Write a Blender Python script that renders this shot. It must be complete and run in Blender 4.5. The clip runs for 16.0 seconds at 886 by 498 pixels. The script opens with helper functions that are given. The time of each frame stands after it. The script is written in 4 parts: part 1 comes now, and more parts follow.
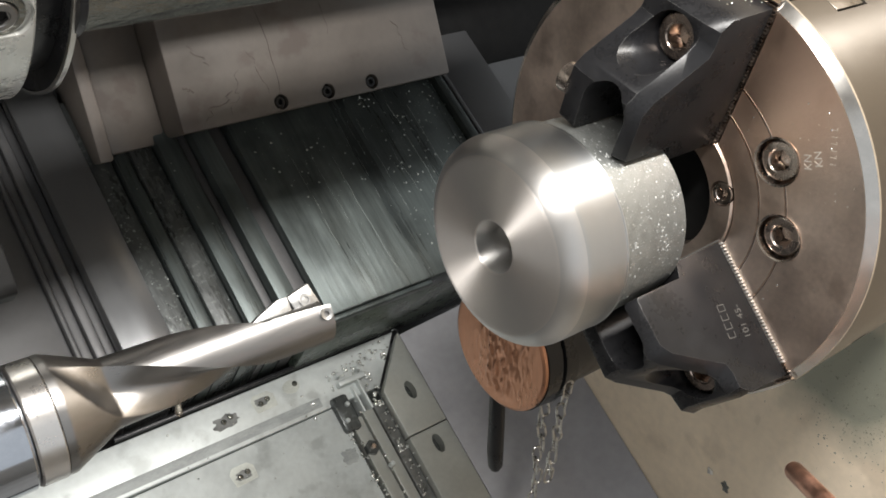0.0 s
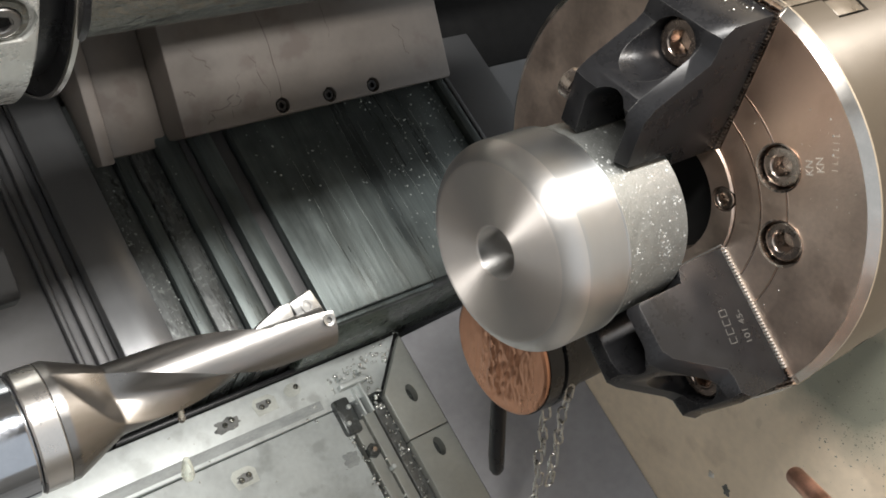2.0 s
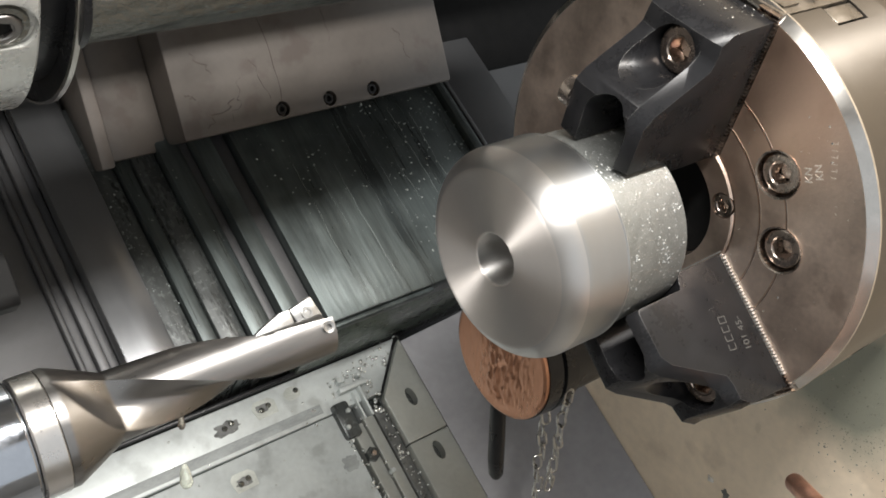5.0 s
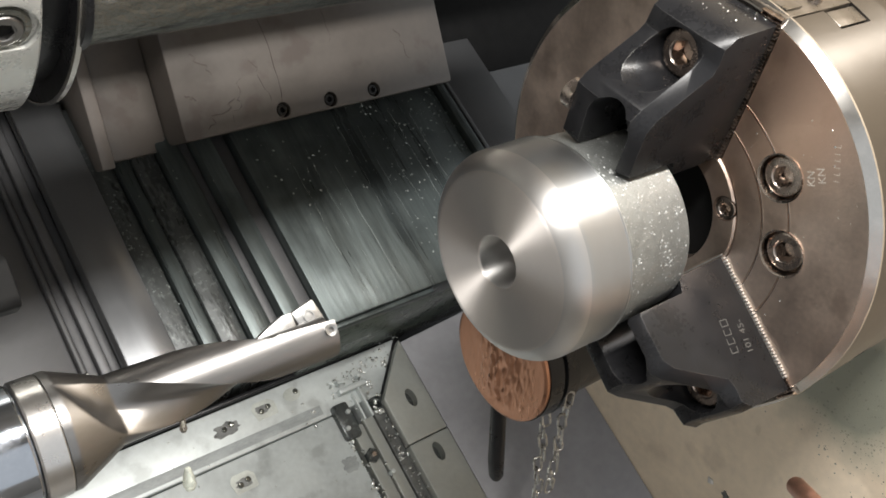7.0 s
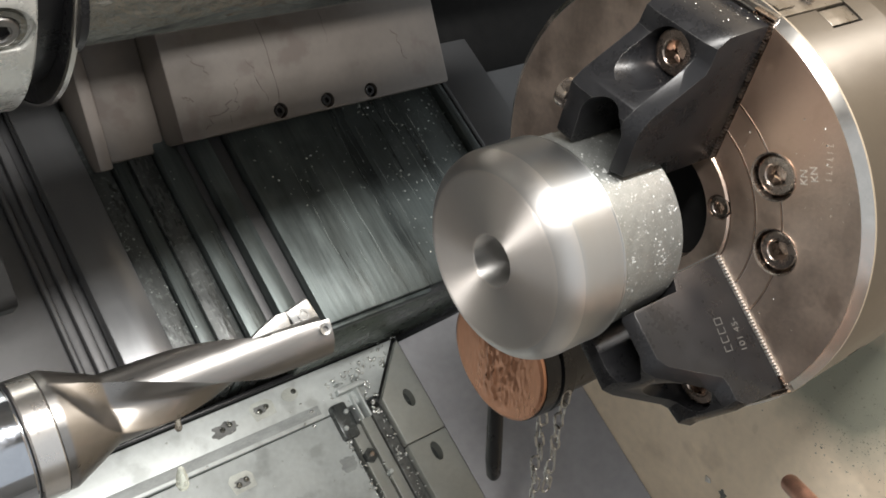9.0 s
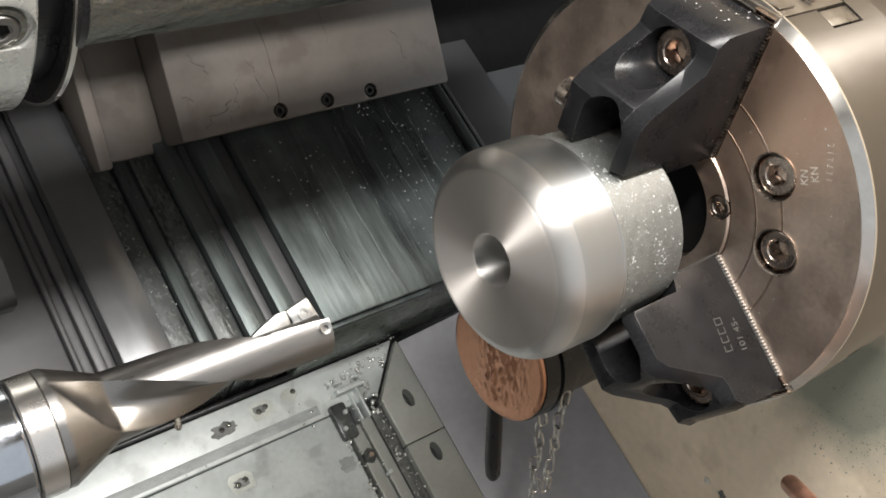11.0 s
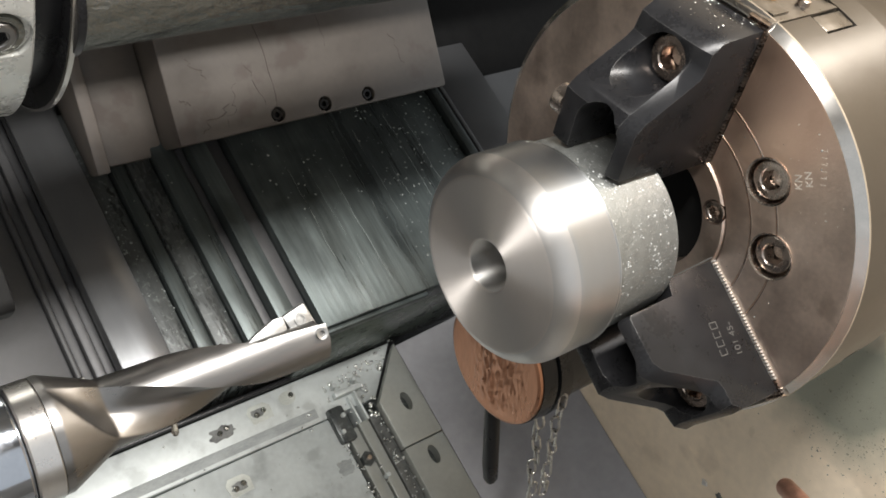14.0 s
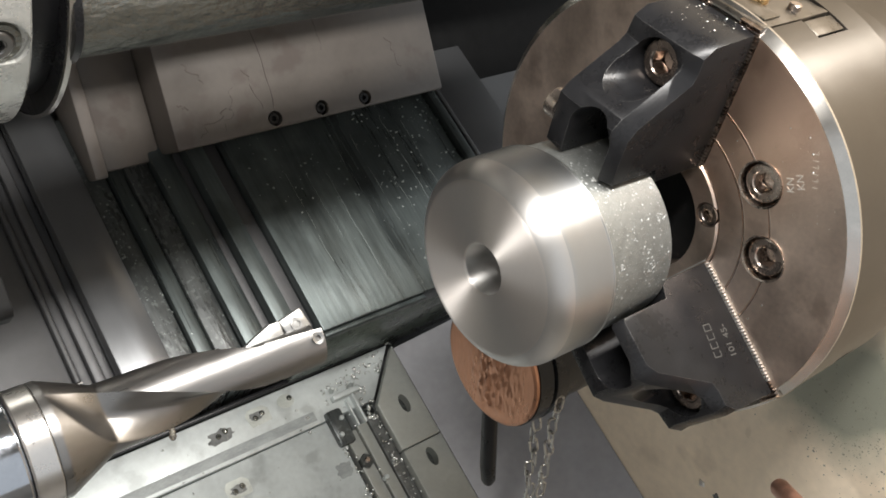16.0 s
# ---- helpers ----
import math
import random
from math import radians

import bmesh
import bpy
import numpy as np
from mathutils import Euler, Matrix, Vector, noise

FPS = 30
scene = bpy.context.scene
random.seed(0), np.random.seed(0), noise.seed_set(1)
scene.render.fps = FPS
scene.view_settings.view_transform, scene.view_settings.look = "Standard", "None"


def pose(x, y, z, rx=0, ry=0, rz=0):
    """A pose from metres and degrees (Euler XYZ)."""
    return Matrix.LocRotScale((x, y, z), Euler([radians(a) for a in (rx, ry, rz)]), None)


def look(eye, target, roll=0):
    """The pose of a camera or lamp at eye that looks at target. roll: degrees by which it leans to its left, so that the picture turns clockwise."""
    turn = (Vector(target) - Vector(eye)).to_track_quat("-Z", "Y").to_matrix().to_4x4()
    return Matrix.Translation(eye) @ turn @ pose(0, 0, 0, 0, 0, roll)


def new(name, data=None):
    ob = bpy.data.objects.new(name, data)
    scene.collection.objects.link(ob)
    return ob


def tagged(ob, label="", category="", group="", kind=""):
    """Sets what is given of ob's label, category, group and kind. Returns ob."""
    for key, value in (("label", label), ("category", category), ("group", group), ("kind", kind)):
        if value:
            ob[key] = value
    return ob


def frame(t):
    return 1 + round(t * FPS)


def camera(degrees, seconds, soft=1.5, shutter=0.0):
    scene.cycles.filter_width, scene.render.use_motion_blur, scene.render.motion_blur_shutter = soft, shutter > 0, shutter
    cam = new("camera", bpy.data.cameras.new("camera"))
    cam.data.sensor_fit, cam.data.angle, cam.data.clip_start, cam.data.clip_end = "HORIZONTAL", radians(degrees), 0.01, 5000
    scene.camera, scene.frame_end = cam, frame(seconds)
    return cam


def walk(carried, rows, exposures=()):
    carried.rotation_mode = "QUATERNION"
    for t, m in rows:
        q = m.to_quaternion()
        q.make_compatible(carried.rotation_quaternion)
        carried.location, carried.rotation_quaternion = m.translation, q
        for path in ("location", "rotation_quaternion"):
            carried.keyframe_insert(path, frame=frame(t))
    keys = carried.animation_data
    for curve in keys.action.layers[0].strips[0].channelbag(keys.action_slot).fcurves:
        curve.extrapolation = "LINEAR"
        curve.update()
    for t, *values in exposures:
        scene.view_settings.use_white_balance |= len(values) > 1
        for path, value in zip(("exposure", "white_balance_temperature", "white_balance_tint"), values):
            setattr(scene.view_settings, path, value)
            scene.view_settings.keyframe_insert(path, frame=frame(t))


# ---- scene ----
PATH = [
    (0, -0.2261, -0.2473, 1.2340, 61.013, -1.258, -38.273),
    (0.5, -0.2265, -0.2465, 1.2348, 61.004, -1.213, -38.307),
    (1, -0.2268, -0.2449, 1.2366, 61.020, -1.213, -38.332),
    (1.5, -0.2269, -0.2446, 1.2352, 61.050, -1.230, -38.289),
    (2, -0.2264, -0.2465, 1.2358, 61.078, -1.262, -38.246),
    (2.5, -0.2264, -0.2460, 1.2355, 61.099, -1.234, -38.249),
    (3, -0.2261, -0.2472, 1.2363, 61.130, -1.237, -38.237),
    (3.5, -0.2251, -0.2477, 1.2388, 61.120, -1.173, -38.257),
    (4, -0.2264, -0.2459, 1.2372, 61.167, -1.237, -38.259),
    (6.5, -0.2259, -0.2471, 1.2391, 61.147, -1.465, -38.154),
    (7, -0.2266, -0.2447, 1.2386, 61.164, -1.495, -38.207),
    (7.5, -0.2263, -0.2461, 1.2382, 61.175, -1.511, -38.166),
    (8, -0.2269, -0.2455, 1.2385, 61.127, -1.534, -38.214),
    (8.5, -0.2264, -0.2465, 1.2382, 61.192, -1.505, -38.218),
    (9, -0.2259, -0.2473, 1.2389, 61.207, -1.364, -38.283),
    (11.5, -0.2263, -0.2472, 1.2381, 61.299, -1.482, -38.274),
    (12, -0.2253, -0.2490, 1.2388, 61.324, -1.422, -38.292),
    (12.5, -0.2259, -0.2481, 1.2390, 61.317, -1.421, -38.332),
    (13, -0.2266, -0.2479, 1.2400, 61.316, -1.417, -38.414),
    (13.5, -0.2257, -0.2482, 1.2414, 61.321, -1.369, -38.422),
    (14, -0.2259, -0.2483, 1.2402, 61.375, -1.420, -38.397),
    (14.5, -0.2257, -0.2488, 1.2404, 61.381, -1.365, -38.462),
    (15, -0.2268, -0.2484, 1.2412, 61.371, -1.376, -38.509),
    (15.5, -0.2265, -0.2491, 1.2409, 61.437, -1.390, -38.478),
    (16, -0.2260, -0.2508, 1.2426, 61.464, -1.202, -38.589),
]
cam = camera(50.42, 16.0, soft=1.7)
walk(cam, [(t, pose(*p)) for t, *p in PATH], exposures=[(0.0, 0.0), (16.0, 0.0)])

# ---- world and lamps ----
world = bpy.data.worlds.new("workshop")
scene.world = world
world.use_nodes = True
wn = world.node_tree.nodes["Background"]
wn.inputs[0].default_value = (0.95, 0.98, 1.0, 1)
wn.inputs[1].default_value = 0.80


def area(name, eye, target, sx, sy, power, color, roll=0):
    data = bpy.data.lights.new(name, "AREA")
    data.shape, data.size, data.size_y, data.energy, data.color = "RECTANGLE", sx, sy, power, color
    ob = new(name, data)
    ob.matrix_world = look(eye, target, roll)
    return ob


# the machine's strip lamp, under the roof and parallel to the spindle
area("strip_lamp", (-0.045, -0.255, 1.545), (-0.045, 0.0, 0.85), 0.72, 0.06, 10.2, (1.0, 0.972, 0.935))


# ---- materials ----
def material(name, color, rough=0.5, metal=0.0, scale=60.0, vary=0.15, bump=0.0, bump_scale=400.0,
             rough_vary=0.1, spots=None, aniso=0.0, streak=None, patch=None, spec=0.5, bump_dist=0.0006):
    """Principled surface: grain at two scales, optional spots, streaks along an axis, one stain."""
    m = bpy.data.materials.new(name)
    m.use_nodes = True
    nt = m.node_tree
    N, L = nt.nodes, nt.links
    b = N["Principled BSDF"]
    b.inputs["Metallic"].default_value = metal
    b.inputs["Specular IOR Level"].default_value = spec
    tc = N.new("ShaderNodeTexCoord")
    mp = N.new("ShaderNodeMapping")
    L.new(tc.outputs["Object"], mp.inputs[0])
    if streak:
        mp.inputs["Scale"].default_value = streak
    n1 = N.new("ShaderNodeTexNoise")
    n1.inputs["Scale"].default_value, n1.inputs["Detail"].default_value = scale, 6
    n2 = N.new("ShaderNodeTexNoise")
    n2.inputs["Scale"].default_value, n2.inputs["Detail"].default_value = scale * 9, 4
    L.new(mp.outputs[0], n1.inputs["Vector"])
    L.new(mp.outputs[0], n2.inputs["Vector"])
    add = N.new("ShaderNodeMath")
    add.operation = "MULTIPLY_ADD"
    L.new(n2.outputs["Fac"], add.inputs[0])
    add.inputs[1].default_value = 0.45
    L.new(n1.outputs["Fac"], add.inputs[2])
    ramp = N.new("ShaderNodeMapRange")
    ramp.inputs["From Min"].default_value, ramp.inputs["From Max"].default_value = 0.45, 1.0
    ramp.inputs["To Min"].default_value, ramp.inputs["To Max"].default_value = 1 - vary, 1 + vary
    L.new(add.outputs[0], ramp.inputs["Value"])
    mul = N.new("ShaderNodeVectorMath")
    mul.operation = "SCALE"
    mul.inputs[0].default_value = color
    L.new(ramp.outputs[0], mul.inputs["Scale"])
    col = mul.outputs[0]
    if spots:
        # spots: (color, scale, cover, strength)
        ns = N.new("ShaderNodeTexNoise")
        ns.inputs["Scale"].default_value, ns.inputs["Detail"].default_value = spots[1], 5
        L.new(tc.outputs["Object"], ns.inputs["Vector"])
        sr = N.new("ShaderNodeMapRange")
        sr.inputs["From Min"].default_value, sr.inputs["From Max"].default_value = 1 - spots[2], 1 - spots[2] + 0.08
        L.new(ns.outputs["Fac"], sr.inputs["Value"])
        sm = N.new("ShaderNodeMath")
        sm.operation = "MULTIPLY"
        sm.inputs[1].default_value = spots[3]
        L.new(sr.outputs[0], sm.inputs[0])
        mix = N.new("ShaderNodeMix")
        mix.data_type = "RGBA"
        L.new(sm.outputs[0], mix.inputs["Factor"])
        L.new(col, mix.inputs["A"])
        mix.inputs["B"].default_value = (*spots[0], 1)
        col = mix.outputs["Result"]
    if patch:
        # patch: (place in the object, reach, colour, strength): one stain with a ragged edge
        dist = N.new("ShaderNodeVectorMath")
        dist.operation = "DISTANCE"
        L.new(tc.outputs["Object"], dist.inputs[0])
        dist.inputs[1].default_value = patch[0]
        pn = N.new("ShaderNodeTexNoise")
        pn.inputs["Scale"].default_value, pn.inputs["Detail"].default_value = 18, 6
        L.new(tc.outputs["Object"], pn.inputs["Vector"])
        wob = N.new("ShaderNodeMath")
        wob.operation = "MULTIPLY_ADD"
        L.new(pn.outputs["Fac"], wob.inputs[0])
        wob.inputs[1].default_value = -patch[1] * 1.1
        L.new(dist.outputs["Value"], wob.inputs[2])
        edge = N.new("ShaderNodeMapRange")
        edge.inputs["From Min"].default_value, edge.inputs["From Max"].default_value = patch[1] * 0.55, -patch[1] * 0.05
        edge.inputs["To Max"].default_value = patch[3]
        L.new(wob.outputs[0], edge.inputs["Value"])
        pm = N.new("ShaderNodeMix")
        pm.data_type = "RGBA"
        L.new(edge.outputs[0], pm.inputs["Factor"])
        L.new(col, pm.inputs["A"])
        pm.inputs["B"].default_value = (*patch[2], 1)
        col = pm.outputs["Result"]
    L.new(col, b.inputs["Base Color"])
    rr = N.new("ShaderNodeMapRange")
    rr.inputs["From Min"].default_value, rr.inputs["From Max"].default_value = 0.5, 0.95
    rr.inputs["To Min"].default_value, rr.inputs["To Max"].default_value = max(rough - rough_vary, 0.04), rough + rough_vary
    L.new(add.outputs[0], rr.inputs["Value"])
    L.new(rr.outputs[0], b.inputs["Roughness"])
    if aniso:
        tg = N.new("ShaderNodeTangent")
        tg.direction_type, tg.axis = "RADIAL", "X"
        b.inputs["Anisotropic"].default_value = aniso
        b.inputs["Anisotropic Rotation"].default_value = 0.25
        L.new(tg.outputs[0], b.inputs["Tangent"])
    height = None
    if bump:
        n3 = N.new("ShaderNodeTexNoise")
        n3.inputs["Scale"].default_value, n3.inputs["Detail"].default_value = bump_scale, 6
        L.new(mp.outputs[0], n3.inputs["Vector"])
        height = n3.outputs["Fac"]
        strength = bump
    if height:
        bp = N.new("ShaderNodeBump")
        bp.inputs["Strength"].default_value, bp.inputs["Distance"].default_value = strength, bump_dist
        L.new(height, bp.inputs["Height"])
        L.new(bp.outputs[0], b.inputs["Normal"])
    return m


# one metal in three tones: lit face, half-lit shoulder, shaded body
ALU_FACE = material("faced_aluminium_lit", (0.81, 0.77, 0.735), 0.55, 1.0, 40, 0.02, rough_vary=0.01, aniso=0.88)
ALU_SHOULDER = material("turned_shoulder_half_lit", (0.69, 0.675, 0.66), 0.46, 1.0, 40, 0.03, rough_vary=0.02, aniso=0.82)
ALU = material("turned_aluminium_shaded", (0.53, 0.54, 0.545), 0.42, 1.0, 40, 0.03, rough_vary=0.02, aniso=0.82, streak=(1, 0.05, 0.05))
TEETH = material("bright_serration", (0.85, 0.83, 0.80), 0.4, 0.8, 200, 0.05)
WORN = material("worn_edge", (0.12, 0.118, 0.113), 0.34, 0.6, 200, 0.5)
BAND = material("grey_band", (0.34, 0.36, 0.355), 0.6, 0.0, 90, 0.3, streak=(0.4, 1, 1))
RUN_STAIN = material("brown_run_stain", (0.066, 0.051, 0.042), 0.5, 0.0, 120, 0.4)
PIT = material("gritty_paint", (0.27, 0.265, 0.21), 0.35, 0.0, 200, 0.4)
STAIN = material("dark_stain", (0.16, 0.165, 0.16), 0.35, 0.3, 120, 0.4)
ALU_BORE = material("bored_aluminium", (0.75, 0.74, 0.72), 0.4, 1.0, 120, 0.05, aniso=0.8)
ALU_RAW = material("sawn_aluminium", (0.27, 0.278, 0.266), 0.55, 0.85, 220, 0.12, bump=0.22, bump_scale=800, bump_dist=0.001, rough_vary=0.04,
                   spots=((0.70, 0.71, 0.69), 900, 0.38, 0.5))
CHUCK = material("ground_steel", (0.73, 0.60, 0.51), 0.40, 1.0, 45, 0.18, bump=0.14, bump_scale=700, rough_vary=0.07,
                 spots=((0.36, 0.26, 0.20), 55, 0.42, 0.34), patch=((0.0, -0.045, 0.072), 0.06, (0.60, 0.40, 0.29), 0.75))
# chuck steel darkened on the outside to hold down the lamp's highlight
CHUCK_OD = material("turned_steel_dimmed", (0.155, 0.143, 0.128), 0.32, 1.0, 60, 0.05, rough_vary=0.02, aniso=0.86)
BEVEL = material("bright_bevel", (0.56, 0.54, 0.51), 0.24, 1.0, 150, 0.08, rough_vary=0.02, aniso=0.5)
BLACK = material("black_oxide", (0.011, 0.011, 0.012), 0.30, 0.0, 70, 0.25, bump=0.08, bump_scale=900, rough_vary=0.06, spec=0.27)
# near black: shade put into recesses as colour, and the dark tool shank
DARK = material("dark_steel_and_recess_shade", (0.012, 0.012, 0.012), 0.6, 0.0, 90, 0.3, spec=0.08)
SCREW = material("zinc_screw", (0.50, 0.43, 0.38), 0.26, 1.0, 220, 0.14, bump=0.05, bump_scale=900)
# oily mounting screws; also the shaded tone of socket floors and jaw teeth
SCREW_DARK = material("oily_and_shaded_steel", (0.47, 0.40, 0.35), 0.28, 1.0, 220, 0.16, bump=0.05, bump_scale=900)
JAW_STEEL = material("oily_jaw_steel", (0.20, 0.185, 0.165), 0.34, 1.0, 160, 0.25, bump=0.06, bump_scale=500)
SCREW_WARM = material("oiled_screw", (0.50, 0.41, 0.35), 0.24, 1.0, 220, 0.15)
STEEL = material("tool_steel", (0.25, 0.243, 0.236), 0.34, 1.0, 120, 0.06, streak=(0.15, 1, 1), rough_vary=0.07)
SHANK = material("ground_shank_steel", (0.66, 0.64, 0.62), 0.30, 1.0, 120, 0.06, aniso=0.4, rough_vary=0.04)
COLLAR = material("polished_collar", (0.46, 0.49, 0.54), 0.14, 1.0, 80, 0.06, aniso=0.4)
CARBIDE = material("coated_carbide", (0.30, 0.30, 0.295), 0.4, 0.9, 300, 0.2, bump=0.1)
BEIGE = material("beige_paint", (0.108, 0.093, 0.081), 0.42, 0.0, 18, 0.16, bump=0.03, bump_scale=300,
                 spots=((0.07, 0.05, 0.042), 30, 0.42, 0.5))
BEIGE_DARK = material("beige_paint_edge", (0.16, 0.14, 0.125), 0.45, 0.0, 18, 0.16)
# patch: the wet area, with its greenish sheen put into the colour
WALL = material("headstock_paint", (0.87, 0.735, 0.57), 0.40, 0.0, 14, 0.14, bump=0.28, bump_scale=170, rough_vary=0.15,
                spots=((0.46, 0.36, 0.26), 22, 0.42, 0.28), patch=((0.0, 0.697, 0.760), 0.064, (0.24, 0.26, 0.21), 0.9))
CHUTE = material("grey_chute", (0.335, 0.335, 0.355), 0.42, 0.2, 14, 0.16, bump=0.03, bump_scale=200)
GREY = material("grey_panel", (0.066, 0.066, 0.068), 0.42, 0.0, 20, 0.14, bump=0.03, bump_scale=300)
GREY_STEEL = material("grey_cover_steel", (0.14, 0.143, 0.147), 0.20, 0.5, 25, 0.06, streak=(1, 0.15, 0.15), rough_vary=0.03)
END_PANEL = material("grey_end_panel", (0.095, 0.095, 0.098), 0.42, 0.2, 25, 0.12)
WET = material("wet_cover_steel", (0.088, 0.103, 0.101), 0.34, 0.6, 30, 0.42, bump=0.2, bump_scale=130, bump_dist=0.0015,
               streak=(1.6, 0.10, 0.10), rough_vary=0.12, spots=((0.022, 0.026, 0.025), 11, 0.46, 0.4))
WET_DARK = material("wet_dark_steel", (0.062, 0.067, 0.066), 0.30, 0.3, 40, 0.4, bump=0.25, bump_scale=220, bump_dist=0.002,
                    streak=(1.3, 0.3, 0.3), rough_vary=0.15, spots=((0.17, 0.19, 0.18), 240, 0.43, 0.5))
SKIRT = material("wet_green_steel", (0.085, 0.105, 0.088), 0.30, 0.2, 60, 0.5, bump=0.3, bump_scale=160, bump_dist=0.002, rough_vary=0.12,
                 spots=((0.025, 0.032, 0.026), 90, 0.46, 0.6))
PLATE = material("milled_plate", (0.58, 0.615, 0.605), 0.42, 0.25, 22, 0.18, bump=0.04, bump_scale=320, rough_vary=0.12,
                 spots=((0.36, 0.38, 0.37), 34, 0.42, 0.6))
RECESS = material("dull_seat_steel", (0.50, 0.52, 0.48), 0.40, 0.3, 60, 0.25, bump=0.05, bump_scale=300)
RAIL = material("rail_steel", (0.41, 0.42, 0.39), 0.42, 0.4, 26, 0.12, bump=0.04, bump_scale=300)
COPPER = material("struck_copper", (0.47, 0.24, 0.15), 0.33, 0.95, 45, 0.2, bump=0.6, bump_scale=260, streak=(1, 1, 0.3))
COPPER_TUBE = material("copper_tube", (0.80, 0.47, 0.35), 0.38, 1.0, 130, 0.2, bump=0.1)
CHROME = material("wet_cast_steel", (0.18, 0.18, 0.162), 0.13, 0.8, 70, 0.06, bump=0.85, bump_scale=150, rough_vary=0.03, bump_dist=0.003, streak=(0.5, 1, 1))
CAST = material("cast_turret_steel", (0.58, 0.58, 0.55), 0.30, 0.5, 40, 0.12, bump=0.4, bump_scale=60, bump_dist=0.003)
CHAIN = material("chain_steel", (0.5, 0.49, 0.47), 0.3, 1.0, 300, 0.2)
BRASS = material("brass", (0.70, 0.48, 0.24), 0.3, 1.0, 120, 0.15)
# enclosure paint at the back, near black to hold the shade there
BACK_SHADE = material("shaded_back_wall", (0.020, 0.020, 0.020), 0.6, 0.0, 8, 0.2, spec=0.1)
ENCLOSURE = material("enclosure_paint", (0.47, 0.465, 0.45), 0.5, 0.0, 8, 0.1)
MARK = material("engraved_mark", (0.11, 0.107, 0.10), 0.5, 0.3, 200, 0.1)
FACE_MARK = material("engraved_face_mark", (0.86, 0.80, 0.74), 0.5, 0.8, 200, 0.1)
SPECK = material("dull_speck", (0.44, 0.45, 0.44), 0.5, 0.5, 400, 0.1)
CHIP = material("aluminium_chip", (0.85, 0.86, 0.84), 0.25, 1.0, 400, 0.1)


def liquid(name, color, rough, clear):
    m = bpy.data.materials.new(name)
    m.use_nodes = True
    b = m.node_tree.nodes["Principled BSDF"]
    b.inputs["Base Color"].default_value = (*color, 1)
    b.inputs["Roughness"].default_value = rough
    b.inputs["Transmission Weight"].default_value = clear
    b.inputs["IOR"].default_value = 1.36
    return m


COOLANT = liquid("coolant", (0.72, 0.78, 0.75), 0.10, 0.62)
DRIP = liquid("brown_coolant_drip", (0.62, 0.56, 0.48), 0.08, 0.95)
MILKY = liquid("milky_coolant", (0.88, 0.91, 0.82), 0.15, 0.75)


# ---- builders ----
ORIGIN = {}


def thing(name, at, label, category, group="", kind=""):
    ob = new(name)
    ob.empty_display_size = 0.02
    ob.location = at
    ORIGIN[ob] = Vector(at)
    return tagged(ob, label, category, group, kind)


def part(name, bm, mat, parent, label="", smooth=24):
    """Links a bmesh in world coordinates as one mesh under a thing or a part."""
    me = bpy.data.meshes.new(name)
    o = ORIGIN[parent]
    bmesh.ops.translate(bm, verts=bm.verts, vec=-o)
    bmesh.ops.recalc_face_normals(bm, faces=bm.faces)
    for f in bm.faces:
        f.smooth = True
    for e in bm.edges:
        if len(e.link_faces) == 2 and e.calc_face_angle(0) > radians(smooth):
            e.smooth = False
    bm.to_mesh(me)
    bm.free()
    me.materials.append(mat)
    ob = new(name, me)
    ob.parent = parent
    ORIGIN[ob] = o
    if label:
        ob["label"] = label
    return ob


def solid(name, bm, mat, at, label, category, group="", kind=""):
    """A thing that is one plain mesh."""
    root = Vector(at)
    me = bpy.data.meshes.new(name)
    bmesh.ops.translate(bm, verts=bm.verts, vec=-root)
    bmesh.ops.recalc_face_normals(bm, faces=bm.faces)
    for f in bm.faces:
        f.smooth = True
    for e in bm.edges:
        if len(e.link_faces) == 2 and e.calc_face_angle(0) > radians(24):
            e.smooth = False
    bm.to_mesh(me)
    bm.free()
    me.materials.append(mat)
    ob = new(name, me)
    ob.location = root
    ORIGIN[ob] = root
    return tagged(ob, label, category, group, kind)


def revolve(profile, m=Matrix(), segs=96, closed=False):
    """Turns (x, r) round the x axis; m places it. closed: the profile is a ring section."""
    bm = bmesh.new()
    rings = []
    for x, r in profile:
        if r < 1e-6:
            rings.append([bm.verts.new(m @ Vector((x, 0, 0)))])
        else:
            rings.append([bm.verts.new(m @ Vector((x, r * math.cos(a), r * math.sin(a))))
                          for a in (2 * math.pi * k / segs for k in range(segs))])
    pairs = list(zip(rings, rings[1:])) + ([(rings[-1], rings[0])] if closed else [])
    for a, b in pairs:
        for k in range(segs):
            j = (k + 1) % segs
            if len(a) == 1 and len(b) == 1:
                continue
            if len(a) == 1:
                bm.faces.new((a[0], b[k], b[j]))
            elif len(b) == 1:
                bm.faces.new((a[k], b[0], a[j]))
            else:
                bm.faces.new((a[k], b[k], b[j], a[j]))
    return bm


